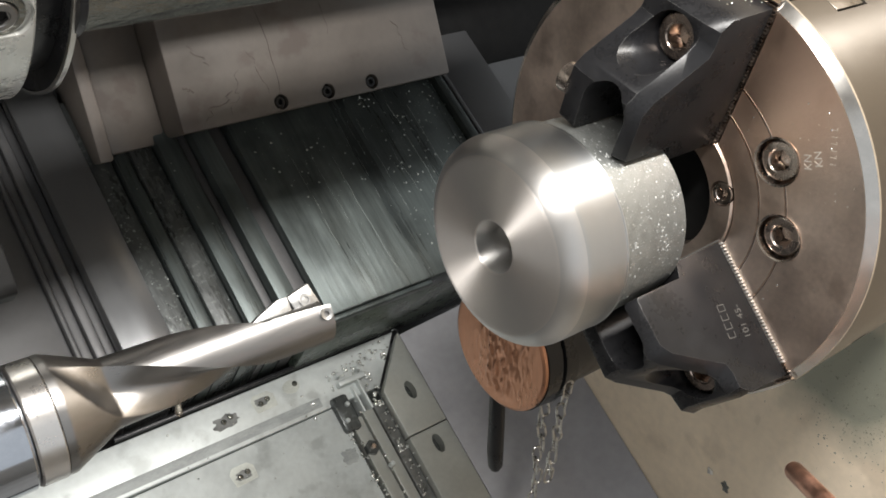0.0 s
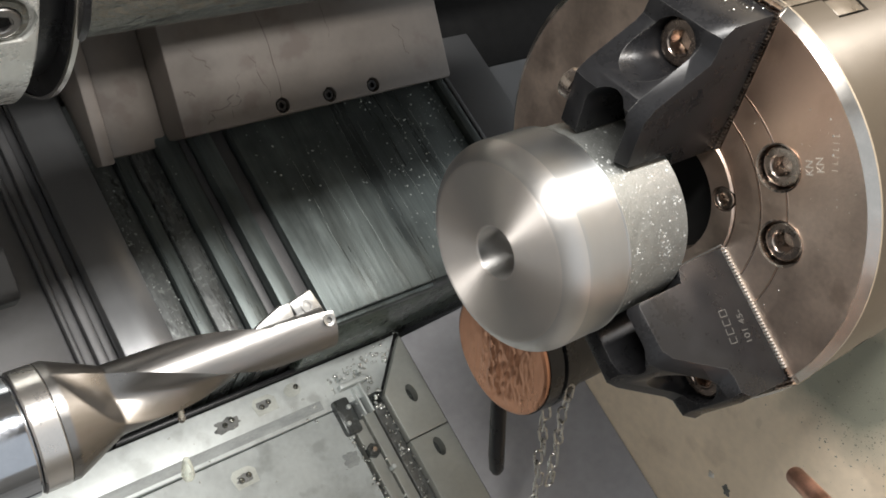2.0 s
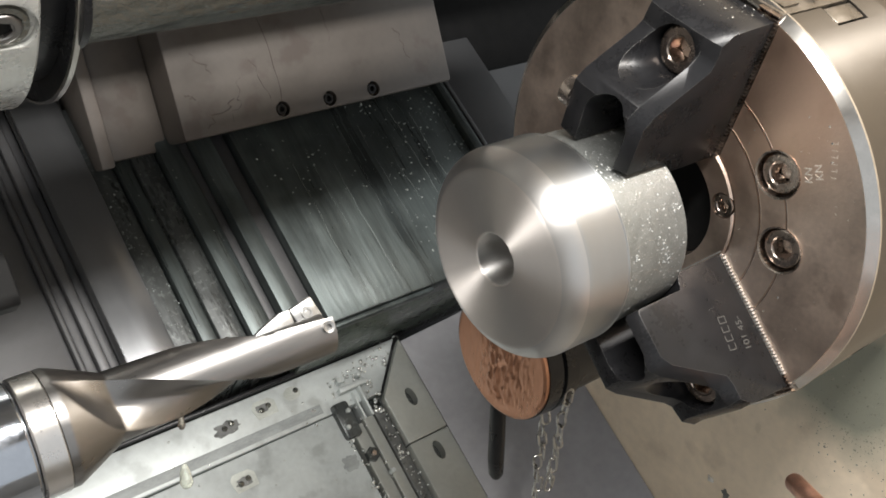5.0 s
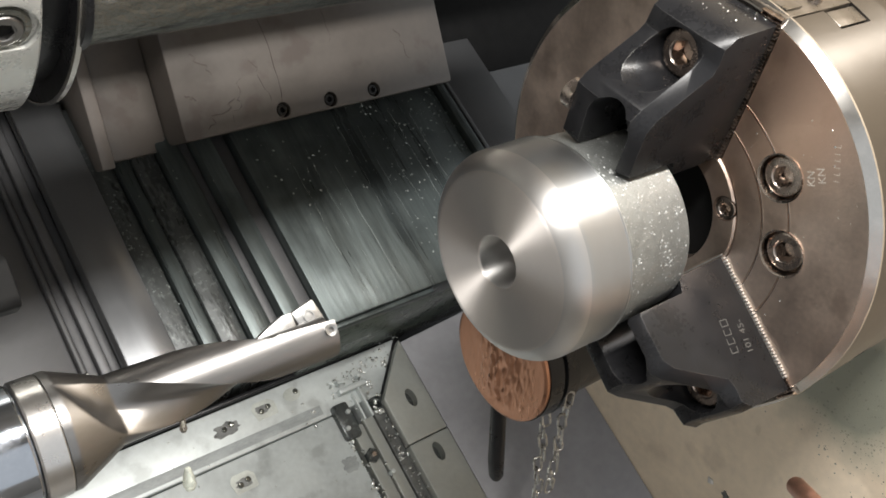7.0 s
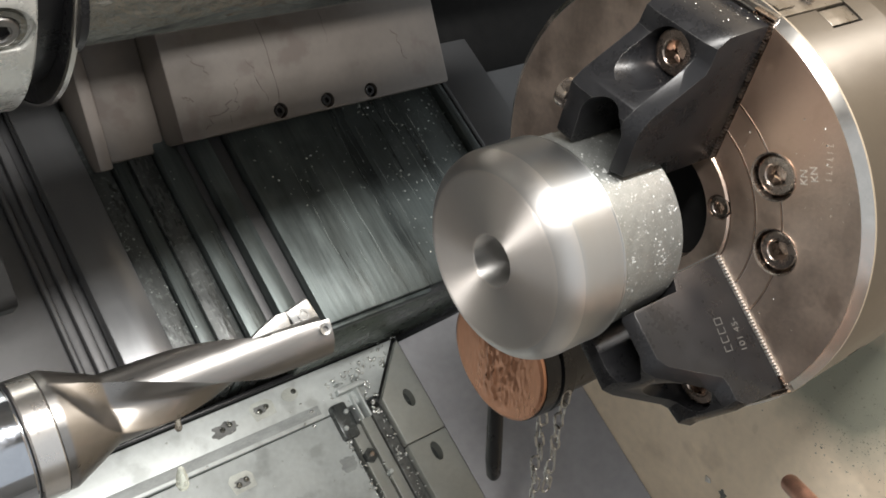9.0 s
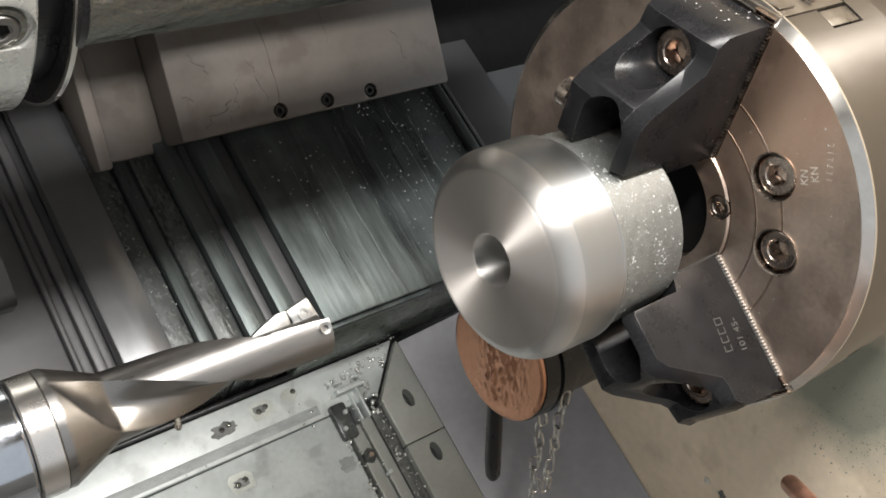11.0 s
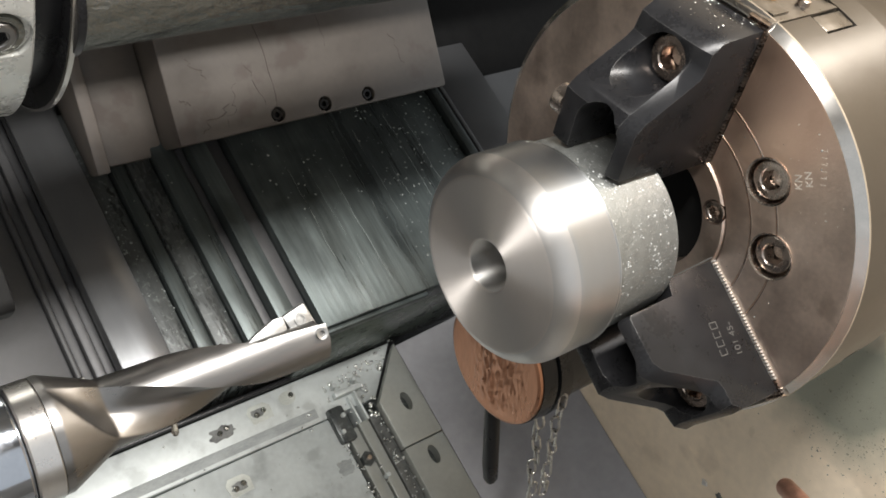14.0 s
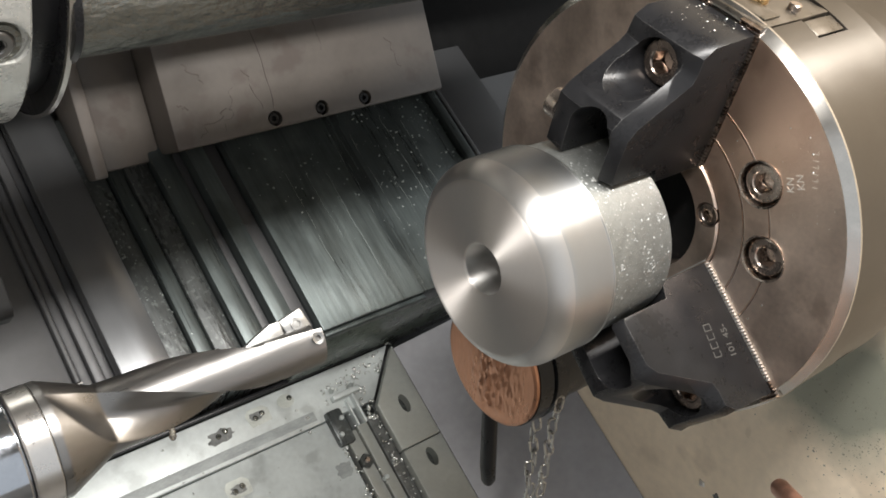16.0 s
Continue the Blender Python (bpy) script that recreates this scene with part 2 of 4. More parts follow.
def prism(outline, depth0, depth1, m=Matrix(), bevel=0.0):
    """A closed outline (u, v) pushed along w from depth0 to depth1; m maps (u, v, w)."""
    bm = bmesh.new()
    lo = [bm.verts.new(m @ Vector((u, v, depth0))) for u, v in outline]
    hi = [bm.verts.new(m @ Vector((u, v, depth1))) for u, v in outline]
    n = len(outline)
    bm.faces.new(lo[::-1])
    bm.faces.new(hi)
    for k in range(n):
        bm.faces.new((lo[k], lo[(k + 1) % n], hi[(k + 1) % n], hi[k]))
    bmesh.ops.recalc_face_normals(bm, faces=bm.faces)
    if bevel:
        edges = [e for e in bm.edges if e.calc_face_angle(0) > radians(25)]
        bmesh.ops.bevel(bm, geom=edges, offset=bevel, segments=2, profile=0.5, affect="EDGES", clamp_overlap=True)
    return bm


def box(x0, x1, y0, y1, z0, z1, m=Matrix(), bevel=0.0):
    return prism([(x0, y0), (x1, y0), (x1, y1), (x0, y1)], z0, z1, m, bevel)


def join(*bms):
    out = bmesh.new()
    for b in bms:
        me = bpy.data.meshes.new("tmp")
        b.to_mesh(me)
        b.free()
        out.from_mesh(me)
        bpy.data.meshes.remove(me)
    return out


def cut(bm, *cutters, bevel=0.0, worn=-1):
    """bm less the cutters, worked out once; nothing of the cutters stays."""
    def temp(b):
        me = bpy.data.meshes.new("tmp")
        bmesh.ops.recalc_face_normals(b, faces=b.faces)
        b.to_mesh(me)
        b.free()
        return new("tmp", me)
    base = temp(bm)
    tools = [temp(c) for c in cutters]
    for t in tools:
        md = base.modifiers.new("cut", "BOOLEAN")
        md.operation, md.object, md.solver = "DIFFERENCE", t, "EXACT"
    dg = bpy.context.evaluated_depsgraph_get()
    dg.update()
    out = bmesh.new()
    out.from_mesh(base.evaluated_get(dg).to_mesh())
    for o in (base, *tools):
        me = o.data
        bpy.data.objects.remove(o)
        bpy.data.meshes.remove(me)
    if bevel:
        edges = [e for e in out.edges if len(e.link_faces) == 2 and e.calc_face_angle(0) > radians(35)]
        bmesh.ops.bevel(out, geom=edges, offset=bevel, segments=2, profile=0.5, affect="EDGES", clamp_overlap=True, material=worn)
    return out


def islands(bm):
    """The loose pieces of bm, each as a bmesh of its own."""
    left, out = set(bm.verts), []
    while left:
        seed = next(v for v in bm.verts if v in left)
        todo, got = [seed], {seed}
        while todo:
            for e in todo.pop().link_edges:
                for v in e.verts:
                    if v not in got:
                        got.add(v)
                        todo.append(v)
        left -= got
        piece = bm.copy()
        bm.verts.index_update()
        keep = {v.index for v in got}
        piece.verts.ensure_lookup_table()
        bmesh.ops.delete(piece, geom=[v for k, v in enumerate(piece.verts) if k not in keep], context="VERTS")
        out.append(piece)
    bm.free()
    return out


def along(p, d, up=(0, 0, 1)):
    """A frame whose x axis points along d, at p."""
    x = Vector(d).normalized()
    z = Vector(up)
    z = (z - x * z.dot(x)).normalized()
    y = z.cross(x)
    m = Matrix((x, y, z)).transposed().to_4x4()
    m.translation = p
    return m


def tube(points, r, segs=14, taper=None):
    """A round rod through points."""
    bm = bmesh.new()
    rings = []
    pts = [Vector(p) for p in points]
    for i, p in enumerate(pts):
        d = (pts[min(i + 1, len(pts) - 1)] - pts[max(i - 1, 0)]).normalized()
        m = along(p, d, (0.13, 0.31, 0.94))
        rr = r * (taper[i] if taper else 1)
        rings.append([bm.verts.new(m @ Vector((0, rr * math.cos(a), rr * math.sin(a))))
                      for a in (2 * math.pi * k / segs for k in range(segs))])
    for a, b in zip(rings, rings[1:]):
        for k in range(segs):
            bm.faces.new((a[k], b[k], b[(k + 1) % segs], a[(k + 1) % segs]))
    bm.faces.new(rings[0][::-1])
    bm.faces.new(rings[-1])
    return bm


AXIS_Z = 1.05
SPIN = Matrix.Translation((0, 0, AXIS_Z))
XC = 0.1016
HEX = [(math.cos(math.pi * k / 3), math.sin(math.pi * k / 3)) for k in range(6)]


def cap_screw(parent, m, r, name="cap_screw", mat=None, height=None, turn=0.3, bmat=None):
    """Socket head seen along -x of m: rounded head with a hexagon socket."""
    mat = mat or SCREW
    h = height or r * 1.3
    head = revolve([(h, 0), (h, r), (r * 0.11, r), (r * 0.03, r * 0.97), (0, r * 0.90), (0, r * 0.62), (r * 0.05, r * 0.57), (r * 0.05, 0)], m, 40)
    flip = m @ Matrix(((0, 0, 1, 0), (math.cos(turn), -math.sin(turn), 0, 0), (math.sin(turn), math.cos(turn), 0, 0), (0, 0, 0, 1)))
    sock = prism([(u * r * 0.56, v * r * 0.56) for u, v in HEX], -0.001, h * 0.78, flip)
    head = cut(head, sock)
    # floor insert, its dark colour stands for the shade deep in the socket
    floor_ = revolve([(h * 0.70, 0), (h * 0.62, r * 0.30), (h * 0.60, r * 0.47), (h * 0.77, r * 0.47), (h * 0.77, 0)], m, 20)
    s = part(name, head, mat, parent, smooth=12)
    if parent.parent is None:
        part("socket_floor", floor_, bmat or SCREW_DARK, s, "socket floor coloured dark for the shade of the socket")
    return s


def lettering(words, size, m):
    """Raised writing in the built-in font, on the plane of m."""
    txt = bpy.data.curves.new("writing", "FONT")
    txt.body, txt.size, txt.extrude = words, size, 0.00006
    tob = new("writing", txt)
    dg = bpy.context.evaluated_depsgraph_get()
    bm = bmesh.new()
    bm.from_mesh(tob.evaluated_get(dg).to_mesh())
    bpy.data.objects.remove(tob)
    bmesh.ops.transform(bm, matrix=m, verts=bm.verts)
    return bm


# ---- bed: slanted 35 degrees; (x, s down the slope, n above it) ----
CB, SB = math.cos(radians(35)), math.sin(radians(35))
BED = Matrix(((1, 0, 0, 0), (0, -CB, -SB, 0), (0, -SB, CB, 0), (0, 0, 0, 1)))


def bed_block(x0, x1, s0, s1, n0, n1, bevel=0.0015):
    return box(x0, x1, s0, s1, n0, n1, BED, bevel)


def bed_at(x, s, n):
    return tuple(BED @ Vector((x, s, n)))


def build_enclosure():
    w = 0.02
    for name, b in (("wall_back", (-0.9, 0.9, 0.95, 0.95 + w, 0.1, 1.95)), ("wall_end", (-0.92, -0.9, -0.7, 0.95, 0.1, 1.95)),
                    ("ceiling", (-0.92, 0.9, -0.7, 0.97, 1.95, 1.97)), ("floor", (-0.92, 0.9, -0.75, 0.97, 0.08, 0.1)),
                    ("wall_front_apron", (-0.9, 0.9, -0.72, -0.70, 0.1, 0.75)),
                    ("wall_front_header", (-0.9, 0.9, -0.72, -0.70, 1.60, 1.95))):
        bm = box(*b)
        # the back wall gets a near-black copy of the paint for its shade
        solid(name, bm, BACK_SHADE if name == "wall_back" else ENCLOSURE, (b[0], b[2], b[4]), "painted sheet steel wall of the machine enclosure", "wall", kind="structure")


def build_bed():
    strips = [
        # x0, x1, s0, s1, top, material, label
        (-0.60, -0.205, -1.35, -0.30, 0.470, GREY, "dark grey sheet steel bed cover"),
        (-0.205, -0.0838, -1.35, -0.45, 0.480, GREY, "dark grey sheet steel bed cover"),
        (-0.0835, -0.0795, -1.35, -0.45, 0.486, GREY, "narrow steel edge of the bed cover"),
        (-0.0792, -0.0718, -1.35, -0.45, 0.4825, GREY, "dark groove along the bed cover"),
        (-0.0715, -0.0640, -1.35, -0.45, 0.488, END_PANEL, "narrow steel edge of the bed cover"),
        (-0.0635, -0.0565, -1.35, -0.45, 0.4840, GREY, "dark groove along the bed cover"),
        (-0.0560, -0.0190, -1.35, -0.45, 0.500, GREY_STEEL, "smooth grey steel way cover"),
        (-0.0180, 0.0000, -0.97, -0.45, 0.494, WET_DARK, "wet dark steel way cover with droplets"),
        (0.0010, 0.0130, -0.97, -0.45, 0.500, WET, "wet steel way cover rib"),
        (0.0135, 0.0330, -0.97, -0.45, 0.503, WET_DARK, "wet dark steel way cover"),
        (0.0340, 0.0520, -0.97, -0.45, 0.511, WET, "wet steel way cover rib"),
        (0.0525, 0.0600, -0.97, -0.45, 0.5085, GREY, "dark groove between way covers"),
        (0.0605, 0.0760, -0.97, -0.45, 0.520, WET, "wet steel way cover rib"),
        (0.0765, 0.0890, -0.97, -0.45, 0.5150, GREY, "dark groove between way covers"),
    ]
    strips_thing = thing("bed_cover", bed_at(-0.2, -0.9, 0.36), "dark ribbed steel bed cover, wet with coolant drops", "bed cover")
    for x0, x1, s0, s1, top, mat, label in strips:
        s1 = s1 if x0 < -0.3 else min(s1, -0.718)
        part("cover_strip", bed_block(x0, x1, s0, s1, 0.36, top), mat, strips_thing, label)
    knob = thing("knurled_screw", bed_at(-0.084, -0.748, 0.49), "oily knurled screw lying on the bed cover edge", "screw")
    km = along(bed_at(-0.0940, -0.7440, 0.494), (1, 0.05, 0.05), (0, 0, 1))
    kb = bmesh.new()
    kr = [[kb.verts.new(km @ Vector((x, (0.0037 + (0.0003 if k % 2 else 0)) * math.cos(math.pi * k / 24), (0.0037 + (0.0003 if k % 2 else 0)) * math.sin(math.pi * k / 24))))
           for k in range(48)] for x in (0.0, 0.0125)]
    for k in range(48):
        kb.faces.new((kr[0][k], kr[1][k], kr[1][(k + 1) % 48], kr[0][(k + 1) % 48]))
    kb.faces.new(kr[0])
    kb.faces.new(kr[1][::-1])
    part("knurled_head", kb, STEEL, knob)
    cover = thing("way_cover", bed_at(0.09, -0.90, 0.42), "wet greenish steel telescopic way cover with coolant streaks", "way cover")
    part("cover_top", bed_block(0.0895, 0.300, -0.905, -0.708, 0.50, 0.525), WET, cover)
    part("cover_skirt", bed_block(0.0910, 0.298, -0.900, -0.711, 0.405, 0.4995), SKIRT, cover, "wet dark green skirt")
    part("cover_lip", bed_block(0.0897, 0.188, -0.7075, -0.7035, 0.515, 0.5235, 0.001), WET, cover)
    part("end_bar", bed_block(0.3015, 0.311, -0.905, -0.705, 0.48, 0.531, 0.002), WET, cover, "wet end bar")
    panel = thing("end_panel", bed_at(0.3125, -0.95, 0.43), "grey steel end panel beside the way cover", "panel")
    part("sheet", bed_block(0.3170, 0.372, -0.95, -0.62, 0.43, 0.528), GREY, panel)
    part("edge_strip", bed_block(0.3125, 0.3166, -0.95, -0.62, 0.43, 0.531, 0.001), GREY_STEEL, panel, "bare steel edge strip")
    solid("bed_base", bed_block(-0.62, 0.72, -1.36, -0.30, 0.30, 0.359, 0.004), GREY, bed_at(-0.62, -1.12, 0.30),
          "dark grey cast bed under the covers", "machine bed", kind="structure")


def build_plate():
    plate = thing("apron_plate", bed_at(-0.2, -0.71, 0.36), "bright milled steel plate with recessed screws, wet with coolant", "plate")
    top = prism([(-0.25, -0.7095), (0.1965, -0.7095), (0.1575, -0.6670), (-0.25, -0.6685)], 0.362, 0.410, BED, 0.0015)
    part("upper_plate", top, PLATE, plate)
    part("grey_band", bed_block(-0.12, 0.100, -0.6795, -0.6710, 0.4085, 0.4104, 0.0002), BAND, plate, "dull grey band along the seam")
    part("lower_plate", bed_block(-0.25, 0.112, -0.6665, -0.40, 0.362, 0.409, 0.0015), PLATE, plate)
    # black bar in place of the shadow line at the plate's upper edge
    part("edge_shadow_bar", bed_block(-0.068, 0.21, -0.7145, -0.7105, 0.362, 0.414, 0.001), BLACK, plate, "black bar standing in for the shadow along the plate edge")
    def blob(x, s, a, b, ragged, n=26):
        return [(x + a * w * math.cos(q), s + b * w * math.sin(q)) for q, w in
                ((2 * math.pi * j / n, 0.97 + ragged * noise.noise((2.2 * math.cos(2 * math.pi * j / n), 2.2 * math.sin(2 * math.pi * j / n), x * 90))) for j in range(n))]
    slab = [(-0.0105, -0.0040), (-0.0070, -0.0085), (0.0065, -0.0085), (0.0110, -0.0045), (0.0105, 0.0065), (-0.0085, 0.0072)]
    for x, s, pad_out, stain_out, screws in (
            (0.019, -0.693, None, blob(0.019, -0.692, 0.0125, 0.0060, 0.5), 2),
            (0.054, -0.695, [(0.054 + u, -0.6945 + v) for u, v in slab], blob(0.053, -0.696, 0.0068, 0.0036, 0.35), 2),
            (0.082, -0.698, blob(0.082, -0.698, 0.0080, 0.0062, 0.0), None, 1),
            (0.012, -0.646, [(0.012 + u, -0.646 + v) for u, v in slab], blob(0.0125, -0.646, 0.0072, 0.0040, 0.4), 2)):
        z0 = 0.4102 if s < -0.667 else 0.4092
        pad = part("screw_recess", prism(pad_out or stain_out, z0 - 0.004, z0 + 0.0003, BED), RECESS if pad_out else STAIN, plate,
                   "dull flat screw seat" if pad_out else "dark stained screw recess")
        if pad_out and stain_out:
            part("oil_stain", prism(stain_out, z0 - 0.003, z0 + 0.0006, BED), STAIN, pad, "dark oily stain")
        for dx in (-0.003, 0.004)[2 - screws:]:
            m = along(bed_at(x + dx, s - dx * 0.3, z0 + 0.0022), (BED.to_3x3() @ Vector((0, 0, -1))), (1, 0, 0))
            part("plug_screw", revolve([(0.003, 0), (0.003, 0.0024), (0.0010, 0.0024), (0.0003, 0.0016), (0, 0)], m, 16), CHROME, pad)
    part("oil_smudge", prism(blob(0.1015, -0.622, 0.0080, 0.0070, 0.5), 0.4075, 0.40925, BED), BAND, plate, "dull oily smudge")
    # the telescopic channel at the plate's end
    ch = thing("wiper_channel", bed_at(0.112, -0.68, 0.36), "stepped steel wiper channel full of bright chips", "wiper channel")
    down = BED.to_3x3() @ Vector((0, 0, -1))
    part("channel_floor", bed_block(0.1135, 0.1517, -0.6665, -0.40, 0.362, 0.400), WET_DARK, ch)
    part("chip_groove", bed_block(0.1410, 0.1520, -0.6560, -0.40, 0.401, 0.4125, 0.001), STAIN, ch, "dark groove strewn with chips")
    part("inner_rail", bed_block(0.1165, 0.1280, -0.650, -0.40, 0.3985, 0.4095, 0.001), RAIL, ch)
    part("middle_rail", bed_block(0.1295, 0.1400, -0.652, -0.40, 0.3985, 0.4110, 0.001), RAIL, ch)
    part("spring_strip", bed_block(0.1300, 0.1318, -0.677, -0.651, 0.3985, 0.4150, 0.0006), PLATE, ch, "bright spring strip")
    part("spring_strip", bed_block(0.1370, 0.1392, -0.680, -0.651, 0.3985, 0.4165, 0.0006), PLATE, ch, "bright spring strip")
    clamp = part("clamp_block", bed_block(0.1065, 0.1225, -0.6735, -0.6400, 0.4005, 0.4155, 0.003), WET_DARK, ch, "black clamp block")
    part("clamp_bar", bed_block(0.1190, 0.1465, -0.6840, -0.6790, 0.4105, 0.4190, 0.001), PLATE, ch, "bright clamp bar")
    for x, s in ((0.1180, -0.6630), (0.1110, -0.6495), (0.1290, -0.6000), (0.1230, -0.6900), (0.1430, -0.6890)):
        m = along(bed_at(x, s, 0.4185), down, (1, 0, 0))
        part("clamp_screw", revolve([(0.008, 0), (0.008, 0.0021), (0.0006, 0.0021), (0, 0.0015), (0, 0)], m, 18), PLATE, ch)
    m = along(bed_at(0.1215, -0.6205, 0.4145), down, (1, 0, 0))
    part("lock_nut", revolve([(0.006, 0.0026), (0.006, 0.0066), (0.001, 0.0066), (0, 0.0058), (0, 0.0026)], m, 6, True), WET_DARK, ch, "black lock nut")
    part("lock_bolt", revolve([(0.006, 0), (0.006, 0.0024), (-0.002, 0.0024), (-0.0025, 0.0018), (-0.0025, 0)], m, 20), SCREW, ch)
    rail = thing("guide_rail", bed_at(0.145, -0.66, 0.36), "beige-grey steel guide rail with drilled holes", "guide rail")
    body = bed_block(0.1525, 0.1945, -0.7055, -0.6135, 0.4105, 0.4205, 0.0012)
    low = bed_block(0.1525, 0.1945, -0.6127, -0.40, 0.400, 0.4205, 0.0012)
    nose = prism([(0.14, -0.722), (0.1985, -0.722), (0.1985, -0.7085), (0.1515, -0.6580), (0.14, -0.6580)], 0.39, 0.45, BED)

    def hole(s, x):
        return prism([(x + 0.0048 * math.cos(a), s + 0.0088 * math.sin(a)) for a in (2 * math.pi * k / 24 for k in range(24))], 0.405, 0.445, BED)
    part("rail_segment", cut(body, hole(-0.6505, 0.1768), nose), RAIL, rail)
    part("rail_segment", cut(low, hole(-0.5975, 0.1752)), RAIL, rail)
    part("rail_foot", bed_block(0.1522, 0.1948, -0.6660, -0.40, 0.362, 0.4100, 0.001), WET_DARK, rail)
    sheet = prism([(0.1957, 0.395), (0.3155, 0.395), (0.3155, 0.4655), (0.290, 0.450), (0.255, 0.4335), (0.1957, 0.4185)], -0.702, -0.35,
                  BED @ Matrix(((1, 0, 0, 0), (0, 0, 1, 0), (0, 1, 0, 0), (0, 0, 0, 1))), 0.001)
    solid("chute_sheet", sheet, CHUTE, bed_at(0.1957, -0.70, 0.40), "dark grey sheet steel chute below the chuck", "chute", kind="structure")


def build_back():
    b = radians(67)
    frame_m = Matrix(((1, 0, 0, 0), (0, math.cos(b), -math.sin(b), 0.413), (0, math.sin(b), math.cos(b), 0.951), (0, 0, 0, 1)))
    box_ = thing("saddle_cover", (0.0, 0.42, 0.95), "stained beige painted steel saddle cover with three screws", "saddle cover")
    face = box(0.045, 0.312, 0, 0.42, -0.10, 0.0, frame_m, 0.003)
    holes = [prism([(x + 0.0065 * math.cos(a), 0.0085 + 0.0065 * math.sin(a)) for a in (2 * math.pi * k / 24 for k in range(24))], -0.008, 0.01, frame_m)
             for x in (0.134, 0.180, 0.225)]
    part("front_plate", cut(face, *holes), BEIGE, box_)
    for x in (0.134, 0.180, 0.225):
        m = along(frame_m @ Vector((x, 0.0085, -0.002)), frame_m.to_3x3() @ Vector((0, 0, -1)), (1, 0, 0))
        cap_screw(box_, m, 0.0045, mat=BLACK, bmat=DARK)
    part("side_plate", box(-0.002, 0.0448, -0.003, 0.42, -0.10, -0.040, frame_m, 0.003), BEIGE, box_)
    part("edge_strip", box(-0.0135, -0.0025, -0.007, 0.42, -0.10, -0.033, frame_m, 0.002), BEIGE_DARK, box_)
    for x0, v0, x1, v1, w, wob in ((0.128, 0.150, 0.1345, 0.020, 0.0008, 0.006), (0.066, 0.010, 0.094, 0.030, 0.0011, 0.008), (0.088, 0.012, 0.104, 0.044, 0.0007, 0.008), (0.054, 0.040, 0.062, 0.034, 0.0010, 0.004),
                                   (0.066, 0.070, 0.080, 0.052, 0.0008, 0.005), (0.118, 0.060, 0.124, 0.020, 0.0006, 0.006), (0.190, 0.110, 0.193, 0.060, 0.0005, 0.004),
                                   (0.262, 0.062, 0.272, 0.030, 0.0007, 0.006)):
        pts = []
        for k in range(15):
            u = k / 14
            pts.append(frame_m @ Vector((x0 + (x1 - x0) * u + wob * noise.noise((u * 4, x0 * 90, 2.0)), v0 + (v1 - v0) * u + wob * noise.noise((u * 4, x0 * 90, 7.0)) - 0.004, -w * 0.25)))
        part("run_stain", tube(pts, w * 0.7, 8, [max(0.5, 0.75 + 0.6 * noise.noise((k * 0.8, x0 * 50, 0.0))) for k in range(15)]), RUN_STAIN, box_, "thin brown run stain")
    # solid black block that paints in the shade behind the chuck
    solid("rear_shade_block", box(0.3135, 0.60, 0.0, 0.42, -0.15, -0.04, frame_m, 0.004), DARK, (0.3135, 0.44, 0.95),
          "black block standing in for the shade behind the chuck", "recess", kind="structure")


